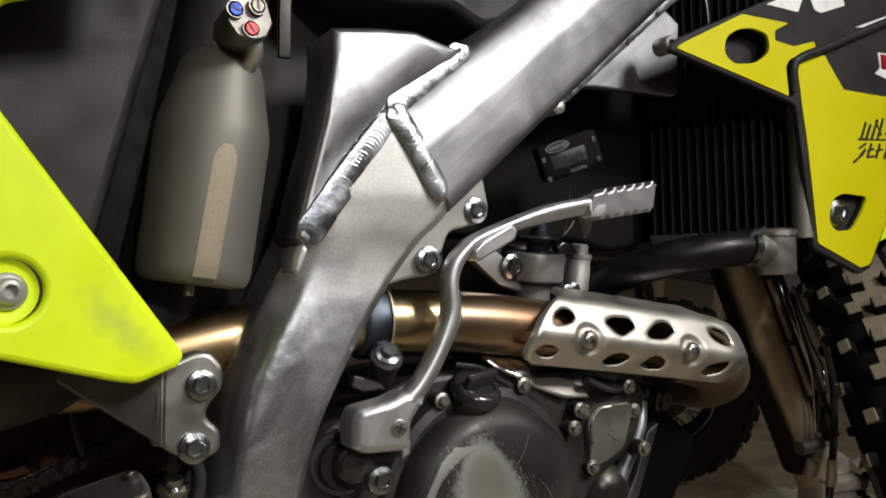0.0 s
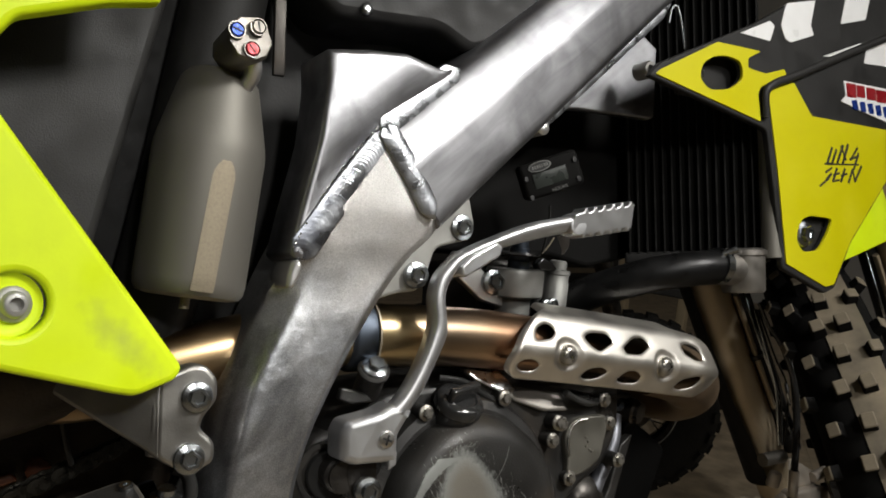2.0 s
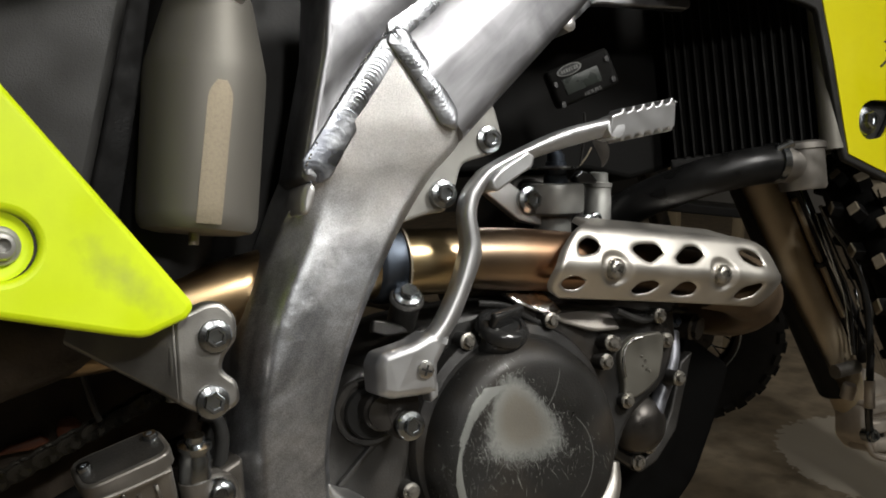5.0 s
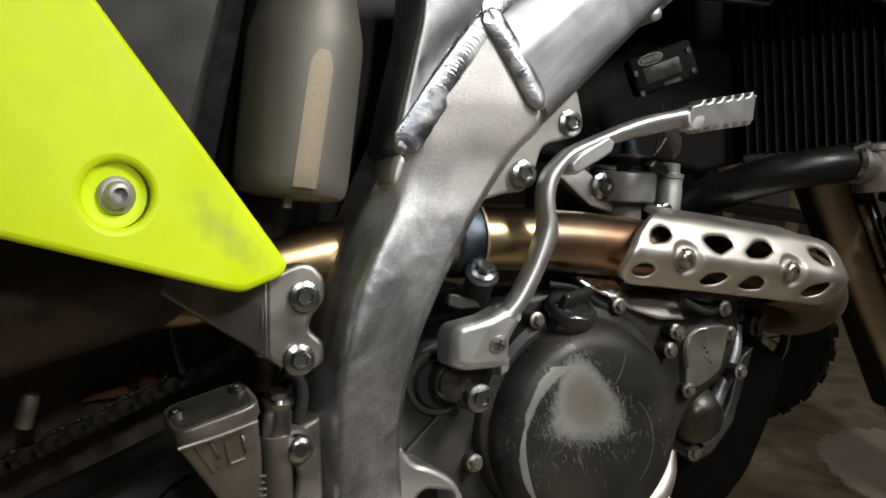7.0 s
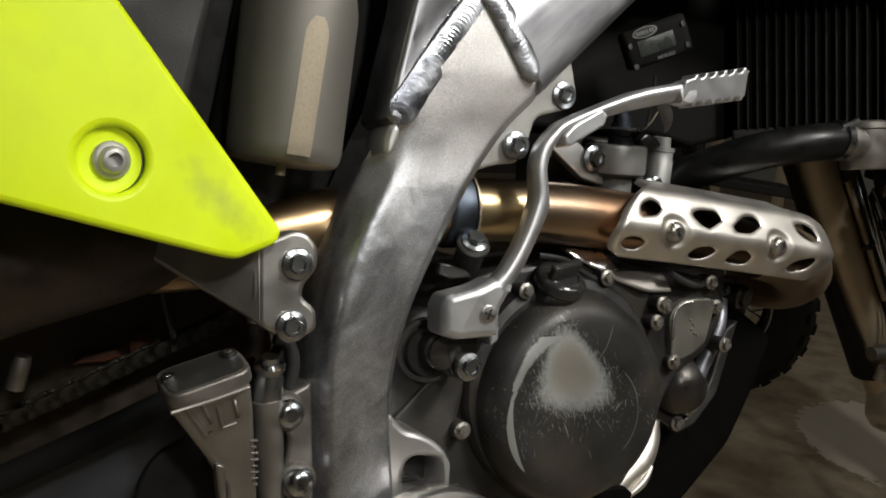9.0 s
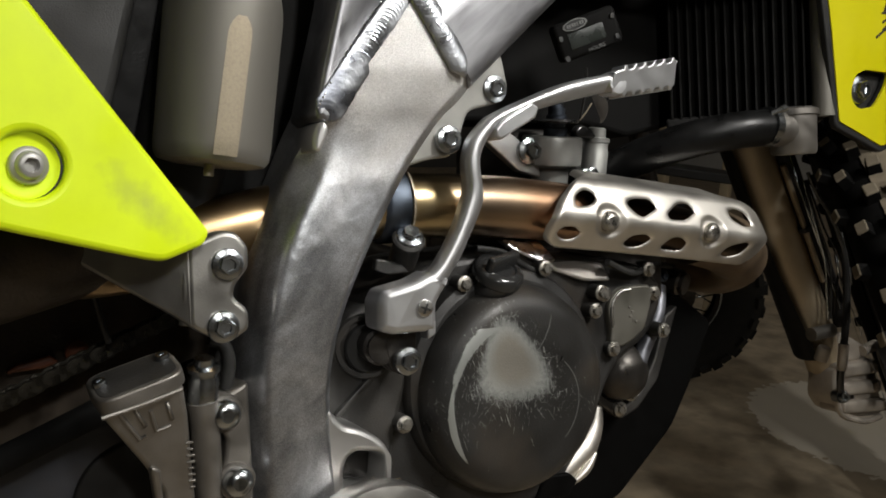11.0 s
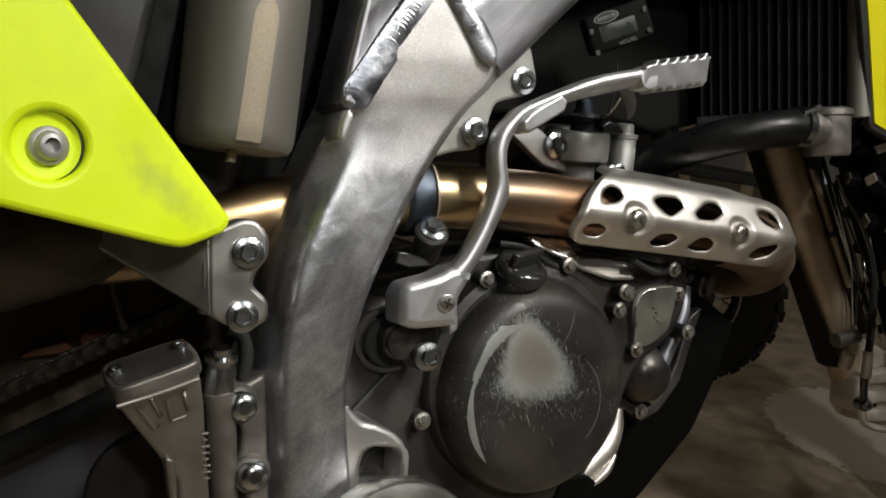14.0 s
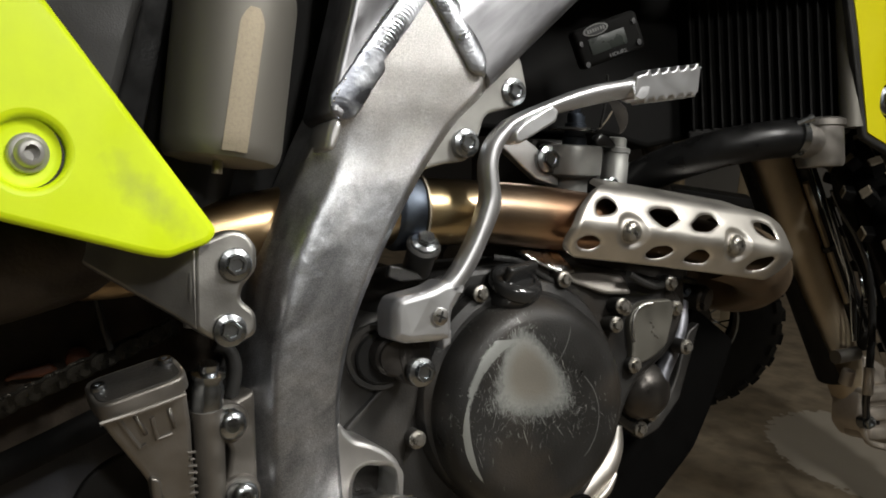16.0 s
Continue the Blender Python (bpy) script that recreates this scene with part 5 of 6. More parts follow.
res = part("shock_reservoir", lathe([(0, -0.0005), (0.026, 0.0), (0.0325, 0.0015), (0.0350, 0.005), (0.0358, 0.011), (0.0362, 0.06), (0.0365, 0.094), (0.0360, 0.100), (0.0347, 0.106), (0.0275, 0.136), (0.0255, 0.143), (0.0215, 0.1485), (0.012, 0.150), (0, 0.150)],
           RES_AT, RES_UP, 64), RESERVOIR, bike, "grey anodised shock reservoir")


def reflection_strip():
    """A narrow pale band painted on the reservoir's side for a reflection, rounded at its top."""
    turn = Vector((0, 0, 1)).rotation_difference(RES_UP)
    bm, grid = bmesh.new(), []
    for i in range(25):
        h = 0.004 + 0.083 * i / 24
        half = 11.5 * min(1, math.sqrt(max(0.02, (0.0885 - h) / 0.010)))
        mid = -91 + 5 * i / 24
        row = []
        for j in range(7):
            c = radians(mid + half * (j / 3 - 1))
            r = 0.0354 + 0.0009 * min(1, h / 0.011) + 0.0004 * h / 0.094
            row.append(bm.verts.new(RES_AT + turn @ Vector((r * math.cos(c), r * math.sin(c), h))))
        grid.append(row)
    for p, q in zip(grid, grid[1:]):
        for j in range(6):
            bm.faces.new((p[j], p[j + 1], q[j + 1], q[j]))
    return bm


part("strip", reflection_strip(), BRASSY, res, "pale strip painted for a reflection")
part("drain_nub", lathe([(0.0032, 0), (0.0032, -0.008), (0, -0.008)], (0.119, 0.541, 0.5575), RES_UP, 12), BRASSY, res)
part("seam", tube([RES_AT + Vector((0.016, -0.0235, 0.139)), RES_AT + Vector((0.0165, -0.0315, 0.112)), RES_AT + Vector((0.0145, -0.0335, 0.1))], 0.0005, 4, 6), RESERVOIR, res)
clicker = part("adjuster_head", lathe([(0.0140, -0.03), (0.0150, -0.002), (0.0150, 0.0), (0.0138, 0.0022), (0, 0.0026)], (0.1440, 0.5065, 0.7185), (0.05, -1, 0.1), 9), DULLCAST, res, "faceted cast adjuster block")
for x, z, m, lean in ((0.1345, 0.7215, BLUE, 0.2), (0.1445, 0.7110, RED, 0.6), (0.1480, 0.7255, DULLCAST, 0.9)):
    part("clicker_rim", lathe([(0.0057, -0.002), (0.0057, 0.0022), (0.0049, 0.0022), (0.0047, 0.0)], (x, 0.5035, z), (0.05, -1, 0.1), 20), DULLCAST, clicker)
    part("clicker", lathe([(0.0045, -0.002), (0.0044, 0.0018), (0.0036, 0.0028), (0, 0.0028)], (x, 0.5035, z), (0.05, -1, 0.1), 16), m, clicker)
    part("clicker_slot", box((-0.0034, -0.0031, -0.0005), (0.0034, -0.0020, 0.0005), m=pose(x, 0.5035, z, -5, 90 * lean, 0)), INK, clicker)
part("reservoir_neck", tube([(0.150, 0.518, 0.712), (0.152, 0.522, 0.702), (0.150, 0.532, 0.694)], 0.0055, 4, 14), CAST, res)
part("shock_body", tube([(0.10, 0.60, 0.50), (0.13, 0.60, 0.64), (0.16, 0.60, 0.80)], 0.03, 3, 20), BLACK, bike)
part("steel_strap", box((0.187, 0.583, 0.718), (0.196, 0.587, 0.80), 0.001), DARKMETAL, bike)

# plastics
hole = circle(0.016, 0.553, 0.0165, 40)
panel_y = face_line(0.05, 0.483, 0.28)
side = part("side_panel", plate([(0.1085, 0.5165), (0.1045, 0.5095), (0.081, 0.5015), (0.070, 0.5035), (-0.035, 0.532), (-0.25, 0.585), (-0.25, 0.78), (0.09, 0.78), (0.088, 0.7275), (0.057, 0.719), (0.011, 0.700), (-0.010, 0.670)],
            panel_y, 0.012, 0.004, [hole], 0.004), NEON, bike, "fluorescent yellow plastic side panel")
part("pocket", lathe([(0.0172, -0.0105), (0.0166, -0.0046), (0.0150, -0.0060), (0.0125, -0.0066), (0, -0.0066)], (0.016, panel_y(0.016, 0), 0.553), (0.28, -1, 0), 40), NEON, side)
part("bolt", lathe([(0.0096, -0.002), (0.0096, 0.0010), (0.0089, 0.0018), (0.0072, 0.0024), (0.0066, 0.0050), (0.0054, 0.0060), (0.0036, 0.0062), (0.0032, 0.0026), (0, 0.0026)], (0.016, panel_y(0.016, 0) + 0.0060, 0.553), (0.28, -1, 0), 30), PALECASE, side, "grey flanged panel bolt")
part("airbox", plate([(-0.25, 0.78), (0.113, 0.78), (0.106, 0.750), (0.092, 0.692), (0.067, 0.594), (0.05, 0.53), (-0.25, 0.53)], face_line(0.08, 0.56, 0.2), 0.1, 0.006, corner=0.02), AIRBOX, bike, "matt black plastic airbox")
part("seat_base", plate([(0.1877, 0.8838), (0.1965, 0.7900), (0.2263, 0.7640), (0.2760, 0.7662), (0.3124, 0.7684), (0.3433, 0.7546), (0.3676, 0.7629), (0.4416, 0.8286), (0.5078, 0.8948)], 0.562, 0.1, 0.008, corner=0.008), BLACK, bike, "black plastic seat base and tank edge")
button_bolt(bike, (0.2495, 0.561, 0.7718), 0.005, label="small steel screw")
# Added sheet: hides the wall so the space behind the shock stays dark.
part("shock_dark_fill", plate([(-0.05, 0.52), (-0.05, 0.85), (0.40, 0.85), (0.35, 0.64), (0.28, 0.56), (0.20, 0.54)], 0.625, 0.02, 0.003), BLACK, bike, "black fill plate for the dark behind the shock")
part("red_tag", plate([(0.172, 0.545), (0.176, 0.551), (0.181, 0.546)], 0.605, 0.003, 0.0005, corner=0.001), RED, bike)

# small fittings below the heat shield
fit = part("hose_fitting", lathe([(0.0125, -0.02), (0.0125, 0.010), (0.0105, 0.012), (0.0105, 0.016), (0, 0.017)], (0.572, 0.625, 0.452), (0.35, -0.8, -0.2), 20), DARKMETAL, engine)
part("fitting_arm", tube([(0.572, 0.628, 0.452), (0.556, 0.630, 0.452), (0.540, 0.628, 0.456)], 0.0065, 4, 12), ENGINE, fit)
hex_bolt(fit, (0.551, 0.612, 0.458), 0.0038, mat=BLUED)
hex_bolt(engine, (0.518, 0.588, 0.446), 0.0042, hollow=False, mat=ZINC)
hex_bolt(engine, (0.460, 0.585, 0.4495), 0.0042, hollow=False, mat=ZINC)
part("cable", tube([(0.455, 0.575, 0.478), (0.475, 0.580, 0.470), (0.495, 0.585, 0.466), (0.53, 0.60, 0.470), (0.57, 0.62, 0.465)], 0.0030, 5, 8), RUBBER, engine)

# rear brake master cylinder below the bracket
mc_y = lambda x, z: 0.512 + 0.28 * (0.435 - z)
mc = part("master_cylinder", plate([(0.0475, 0.418), (0.0930, 0.4305), (0.0965, 0.410), (0.0990, 0.385), (0.106, 0.32), (0.088, 0.32), (0.083, 0.362), (0.0725, 0.381), (0.0560, 0.405)], mc_y, 0.034, 0.003, corner=0.004), DULLCAST, bike,
          "cast aluminium rear brake master cylinder")
cap_m = pose(0.0705, 0.5285, 0.4275, 16, -15, 3)
lid = [(-0.0255, -0.0175), (0.0250, -0.0175), (0.0250, 0.0175), (-0.0255, 0.0175)]
part("cap", plate(lid, 0.0, 0.0085, 0.0016, corner=0.011), DULLCAST, mc, "flat cast reservoir cap").matrix_basis = cap_m @ pose(0, 0, 0.0085, -90, 0, 0)
part("cap_face", plate([(x * 0.89, z * 0.85) for x, z in lid], -0.0004, 0.002, 0.0003, corner=0.009), ENGINE, mc, "dark grained cap face").matrix_basis = cap_m @ pose(0, 0, 0.0085, -90, 0, 0)
part("body_lip", tube([(0.0480, 0.5085, 0.4165), (0.0700, 0.5085, 0.4215), (0.0915, 0.5085, 0.4275)], 0.0014, 4, 8), DULLCAST, mc)
for sx, sy in ((-0.019, 0.002), (0.0185, 0.006)):
    p = cap_m @ Vector((sx, sy, 0.0085))
    part("cap_screw", lathe([(0.0042, -0.001), (0.0042, 0.002), (0.0036, 0.0034), (0.0018, 0.0034), (0.0016, 0.002), (0, 0.002)], p, (cap_m.to_3x3() @ Vector((0, 0, 1))), 16), STEEL, mc)
for pts in (((0.058, 0.416), (0.0695, 0.3985), (0.073, 0.4)), ((0.0752, 0.4155), (0.0785, 0.4025), (0.0865, 0.4045)), ((0.066, 0.418), (0.0725, 0.406)), ((0.084, 0.4195), (0.0875, 0.408))):
    part("rib", tube([(x, mc_y(x, z) - 0.0002, z) for x, z in pts], 0.0013, 2, 8, straight=True), DULLCAST, mc)
for i, w in enumerate((0.0045, 0.003, 0.005, 0.005, 0.0035, 0.0045, 0.0045, 0.003)):
    z = 0.391 - 0.0042 * i
    part("raised_bar", box((0.0975 - w / 2 + 0.0004 * i, mc_y(0, z) - 0.0009, z), (0.0975 + w / 2 + 0.0004 * i, mc_y(0, z) + 0.002, z + 0.0013), 0.0003), DULLCAST, mc)
part("clevis_slot", plate([(0.0745, 0.381), (0.081, 0.3785), (0.0835, 0.350), (0.079, 0.352)], lambda x, z: mc_y(x, z) - 0.004, 0.01, 0.002, corner=0.003), DULLCAST, mc)
part("banjo", lathe([(0.0095, -0.022), (0.0095, 0.0), (0.0085, 0.0015), (0.0085, 0.005), (0.0100, 0.0055), (0.0100, 0.008), (0.006, 0.009), (0.006, 0.0135), (0, 0.0135)], (0.1105, 0.540, 0.426), (0.0, -0.25, 1), 24), STEEL, mc, "zinc plated banjo fitting")
part("banjo_block", tube([(0.110, 0.542, 0.412), (0.112, 0.545, 0.39), (0.115, 0.55, 0.33)], lambda t: 0.0095 - 0.001 * t, 4, 16), DULLCAST, mc)
tab = part("frame_tab", plate([(0.1225, 0.412), (0.140, 0.420), (0.142, 0.32), (0.128, 0.32), (0.1265, 0.352), (0.121, 0.362), (0.125, 0.385), (0.116, 0.396), (0.115, 0.405)], 0.545, 0.03, 0.003, corner=0.004), DULLCAST, bike)
for x, z in ((0.1235, 0.4015), (0.1300, 0.3575)):
    part("boss", lathe([(0.0125, -0.02), (0.0125, 0.001), (0.0115, 0.003), (0, 0.003)], (x, 0.5455, z), seg=32), DULLCAST, tab)
button_bolt(tab, (0.1235, 0.541, 0.4015), 0.0096)
button_bolt(tab, (0.1300, 0.541, 0.3575), 0.0096)
part("brake_hose", tube([(0.118, 0.553, 0.448), (0.126, 0.553, 0.444), (0.130, 0.553, 0.432), (0.128, 0.555, 0.415)], 0.0045, 6, 10), RUBBER, bike)
part("dark_cover", plate([(0.112, 0.40), (0.13, 0.44), (0.14, 0.44), (0.14, 0.32), (0.112, 0.32)], 0.575, 0.02, 0.002), BLACK, bike)
part("frame_guard", lathe([(0.062, -0.02), (0.062, 0.0), (0.0605, 0.0025), (0.055, 0.0035), (0, 0.004)], (0.2165, 0.508, 0.2865), (0, -1, 0.1), 64), DIMCAST, bike, "round brushed aluminium guard plate")

# drive chain and what lies round it
chain = empty("drive_chain", bike)
a = Vector((-0.26, 0.655, 0.292))
b = Vector((0.105, 0.655, 0.4465))
first = None
count = 25
for i in range(count):
    p = a.lerp(b, i / (count - 1))
    m = Matrix.Translation(p) @ pose(0, 0, 0, 0, -math.degrees(math.atan2(b.z - a.z, b.x - a.x)), 0)
    if first is None:
        one = bmesh.new()
        for sy in (-0.009, 0.007):
            shape = rounded([(-0.0105, -0.0045), (-0.0105, 0.0045), (-0.004, 0.0058), (0, 0.0036), (0.004, 0.0058), (0.0105, 0.0045), (0.0105, -0.0045), (0.004, -0.0058), (0, -0.0036), (-0.004, -0.0058)], 0.002, 2)
            lo = [one.verts.new((q.x, sy, q.y)) for q in shape]
            hi = [one.verts.new((q.x, sy + 0.002, q.y)) for q in shape]
            bridge(one, lo, hi)
            one.faces.new(lo)
            one.faces.new(hi)
        for sx in (-0.0058, 0.0058):
            lathe([(0.0045, -0.009), (0.0045, 0.0095)], (sx, 0, 0), (0, -1, 0), 12, one)
        first = part("link", one, LINKS, chain)
        first.matrix_basis = m
    else:
        ob = new("link", first.data)
        ob.parent, ob.matrix_basis = chain, m
part("swingarm", plate([(-0.35, 0.29), (-0.35, 0.37), (0.05, 0.47), (0.14, 0.50), (0.16, 0.40), (0.10, 0.36), (-0.05, 0.32)], 0.70, 0.04, 0.006, corner=0.02), DARKBROWN, bike, "dark brown swingarm")
part("swingarm_side", plate([(-0.35, 0.185), (0.006, 0.3505), (0.063, 0.3770), (0.14, 0.412), (0.15, 0.34), (0.05, 0.27), (-0.05, 0.22), (-0.35, 0.10)], 0.693, 0.012, 0.004, corner=0.01), BLUEGREY, bike, "dull blue-grey aluminium swingarm side")
part("chain_roller", lathe([(0.0085, -0.006), (0.0085, 0.006), (0.006, 0.008), (0, 0.008)], (0.0535, 0.688, 0.4265), seg=20), RUSTRED, bike, "dirty orange chain roller")
part("guide_block", plate([(0.006, 0.4150), (0.012, 0.4200), (0.036, 0.4245), (0.041, 0.4195), (0.030, 0.4160)], 0.688, 0.01, 0.002, corner=0.002), RUSTRED, bike)
part("rear_bracket", plate([(-0.12, 0.472), (-0.037, 0.4685), (-0.046, 0.446), (-0.056, 0.425), (-0.12, 0.40)], 0.690, 0.008, 0.002, corner=0.003), BLUEGREY, bike)
part("chain_slider", tube([(-0.05, 0.648, 0.345), (0.02, 0.648, 0.372), (0.08, 0.648, 0.396), (0.13, 0.648, 0.41)], 0.010, 5, 10, flat=0.6), PITCH, bike)
part("guide_pin", lathe([(0.006, 0), (0.006, 0.018), (0.005, 0.022), (0, 0.022)], (-0.030, 0.62, 0.415), (0.25, -0.2, 1), 14), DULLCAST, bike, "dull pale pin")
part("mud_flap", plate([(0.046, 0.290), (0.037, 0.325), (0.040, 0.350), (0.050, 0.366), (0.066, 0.376), (0.10, 0.384), (0.13, 0.38), (0.13, 0.29)], 0.60, 0.006, 0.002, corner=0.02), BLACK, bike)
part("breather_hose", tube([(0.058, 0.61, 0.475), (0.063, 0.62, 0.455), (0.068, 0.63, 0.44)], 0.0022, 5, 8), BLACK, bike)

# hour meter
meter_m = pose(0.4465, 0.590, 0.6680, 6, -20, -24) @ Matrix.Scale(0.86, 4)
meter = part("hour_meter", box((-0.032, -0.008, -0.0185), (0.032, 0.012, 0.0185), 0.004, m=meter_m), PITCH, bike, "small black hour meter with a grey display")
part("display", box((-0.020, -0.0086, -0.009), (0.016, -0.0078, 0.006), 0.0002, m=meter_m), LCD, meter)
part("badge", plate([(v.x, v.y) for v in circle(0, 0, 0.0052, 24, 2.4)], 0, 0.001, 0.0003, corner=0), FADED, meter).matrix_basis = meter_m @ pose(-0.010, -0.0088, 0.0125)
part("badge_face", plate([(v.x, v.y) for v in circle(0, 0, 0.0043, 24, 2.5)], 0, 0.001, 0.0003, corner=0), INK, meter).matrix_basis = meter_m @ pose(-0.010, -0.0092, 0.0125)
for i, w in enumerate((0.0022, 0.0020, 0.0022, 0.0018, 0.0012, 0.0022, 0.0020)):
    part("badge_bar", box((-0.0185 + 0.0026 * i, -0.0096, 0.0108), (-0.0185 + 0.0026 * i + w * 0.75, -0.0091, 0.0142), m=meter_m), FADED, meter)
txt = bpy.data.curves.new("hours_word", "FONT")
txt.body, txt.size, txt.extrude, txt.align_x = "HOURS", 0.0052, 0.0002, "CENTER"
txt_ob = new("hours_word", txt)
txt_ob.parent = meter
txt_ob.matrix_basis = meter_m @ pose(0.004, -0.0084, -0.0165, 90, 0, 0)
txt.materials.append(FADED)
for x, z in ((-0.027, -0.016), (0.027, 0.008), (-0.027, 0.004), (0.026, -0.012)):
    part("meter_screw", lathe([(0.0024, -0.002), (0.0024, 0.0006), (0, 0.0008)], meter_m @ Vector((x, -0.008, z)), (0, -1, 0), 12), INK, meter)
part("meter_wire", tube([(0.455, 0.60, 0.642), (0.457, 0.604, 0.625), (0.455, 0.61, 0.60)], 0.0012, 5, 6), RUBBER, meter)

# radiator with its hose
rad = empty("radiator", bike)
CORE = pose(0.634, 0.5915, 0.688, 0, 0, -45) @ pose(0, 0, 0, 0, -2, 0)
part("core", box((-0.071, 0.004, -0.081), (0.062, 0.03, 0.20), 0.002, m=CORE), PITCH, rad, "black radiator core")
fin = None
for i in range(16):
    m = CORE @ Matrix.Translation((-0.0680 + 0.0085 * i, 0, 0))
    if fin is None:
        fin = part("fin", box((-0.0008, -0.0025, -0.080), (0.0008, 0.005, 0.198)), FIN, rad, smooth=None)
        fin.matrix_basis = m
    else:
        ob = new("fin", fin.data)
        ob.parent, ob.matrix_basis = rad, m
part("side_tank", tube([CORE @ Vector((0.0670, -0.002, z)) for z in (-0.088, -0.03, 0.02, 0.07)], 0.0105, 3, 16), RESERVOIR, rad, "grey aluminium radiator tank")
part("lower_bar", box((-0.074, -0.002, -0.092), (0.066, 0.03, -0.079), 0.003, m=CORE), BLACK, rad)
neck = part("outlet_neck", lathe([(0.0, -0.021), (0.019, -0.021), (0.0205, -0.018), (0.0205, 0.014), (0.0225, 0.015), (0.0225, 0.020), (0.018, 0.022), (0, 0.022)], (0.6585, 0.556, 0.589), (-0.03, 0.0, 1), 28), DULLCAST, rad, "cast radiator outlet neck")
part("elbow", tube([(0.655, 0.556, 0.589), (0.635, 0.555, 0.591), (0.622, 0.556, 0.592)], 0.016, 4, 20), DULLCAST, rad)
hose = part("radiator_hose", tube([(0.627, 0.556, 0.592), (0.600, 0.560, 0.590), (0.570, 0.575, 0.585), (0.545, 0.60, 0.576), (0.52, 0.63, 0.562), (0.50, 0.67, 0.54)], 0.0165, 7, 24), HOSE, bike, "black rubber radiator hose")
part("hose_clamp", tube([(0.619, 0.5555, 0.593), (0.627, 0.5555, 0.592)], 0.0178, 2, 24, straight=True), STEEL, hose)
part("clamp_screw", lathe([(0.0032, -0.007), (0.0032, 0.003), (0.004, 0.003), (0.004, 0.007), (0, 0.007)], (0.624, 0.543, 0.606), (0.6, -0.5, 0.3), 10), STEEL, hose)
part("wire_loop", tube([(0.600, 0.60, 0.835), (0.604, 0.60, 0.850), (0.612, 0.60, 0.853), (0.618, 0.60, 0.835), (0.622, 0.60, 0.812)], 0.0012, 6, 6), STEEL, bike)
# Fill plate: the shade under the tank is put in as black.
part("tank_shade_plate", plate([(0.33, 0.60), (0.36, 0.65), (0.42, 0.70), (0.60, 0.80), (0.67, 0.80), (0.66, 0.62), (0.60, 0.60), (0.55, 0.59), (0.50, 0.60), (0.44, 0.60)], 0.66, 0.05, 0.005), PITCH, bike, "near-black plate filling the shade under the tank")

# radiator shroud
SY = 0.528
wing_hole = rounded([(0.604, 0.787), (0.6235, 0.7835), (0.6255, 0.768), (0.608, 0.7555), (0.580, 0.7515), (0.568, 0.760), (0.571, 0.774), (0.584, 0.7825)], 0.01, 5)
bolt_hole = rounded([(0.7035, 0.627), (0.7095, 0.6405), (0.723, 0.6455), (0.758, 0.6445), (0.751, 0.630), (0.736, 0.6115), (0.713, 0.609), (0.704, 0.617)], 0.006, 4)
shroud = part("radiator_shroud", plate([(0.507, 0.7545), (0.520, 0.7675), (0.643, 0.8245), (0.72, 0.868), (0.90, 0.917), (0.90, 0.729), (0.868, 0.706), (0.790, 0.621), (0.764, 0.575), (0.748, 0.569), (0.683, 0.592), (0.670, 0.67), (0.660, 0.723), (0.650, 0.726)],
              face_line(0.5, SY + 0.003, -0.005), 0.006, 0.0018, [wing_hole, bolt_hole], 0.004), BLACK, bike, "black radiator shroud with yellow, white and black graphics")


def decal(name, pts, mat, lift=0.0012, corner=0.002, holes=(), label=""):
    return part(name, plate(pts, face_line(0.5, SY + 0.003 - lift, -0.005), lift + 0.002, 0.0004, holes, corner, 2), mat, shroud, label)


WING_Y = [(0.514, 0.7565), (0.518, 0.7605), (0.591, 0.7975), (0.650, 0.798), (0.632, 0.7885), (0.632, 0.7795), (0.657, 0.7775), (0.684, 0.786), (0.687, 0.780), (0.651, 0.7645), (0.646, 0.757), (0.650, 0.7305)]
decal("yellow_wing", WING_Y, YELLOW, holes=[wing_hole], label="glossy yellow shroud wing")
decal("yellow_blade", [(0.660, 0.763), (0.698, 0.775), (0.7255, 0.745), (0.865, 0.745), (0.865, 0.707), (0.787, 0.622), (0.761, 0.5785), (0.7475, 0.5755), (0.6875, 0.597), (0.6755, 0.681)], YELLOW, holes=[bolt_hole], label="glossy yellow shroud blade")
for pts in ([(0.621, 0.811), (0.663, 0.830), (0.670, 0.826), (0.663, 0.810)], [(0.688, 0.852), (0.684, 0.843), (0.679, 0.828), (0.685, 0.816), (0.694, 0.814), (0.729, 0.827), (0.724, 0.836), (0.731, 0.863)],
            [(0.772, 0.846), (0.780, 0.873), (0.821, 0.881), (0.814, 0.858)], [(0.743, 0.808), (0.806, 0.832), (0.811, 0.829), (0.761, 0.810)], [(0.816, 0.828), (0.88, 0.855), (0.88, 0.815), (0.811, 0.811)]):
    decal("white_panel", pts, WHITE, 0.0009)
part("shroud_ridge", tube([(0.655, SY - 0.001, 0.735), (0.653, SY - 0.002, 0.757), (0.662, SY - 0.003, 0.767), (0.694, SY - 0.003, 0.780), (0.77, SY - 0.003, 0.812), (0.90, SY - 0.003, 0.866)], 0.0042, 6, 10, flat=0.8), BLACK, shroud)
decal("sticker_edge", [(0.7765, 0.7880), (0.8600, 0.7895), (0.8600, 0.7520), (0.8000, 0.7610), (0.7720, 0.7660), (0.7800, 0.7725)], WHITE, 0.0012, 0.002)
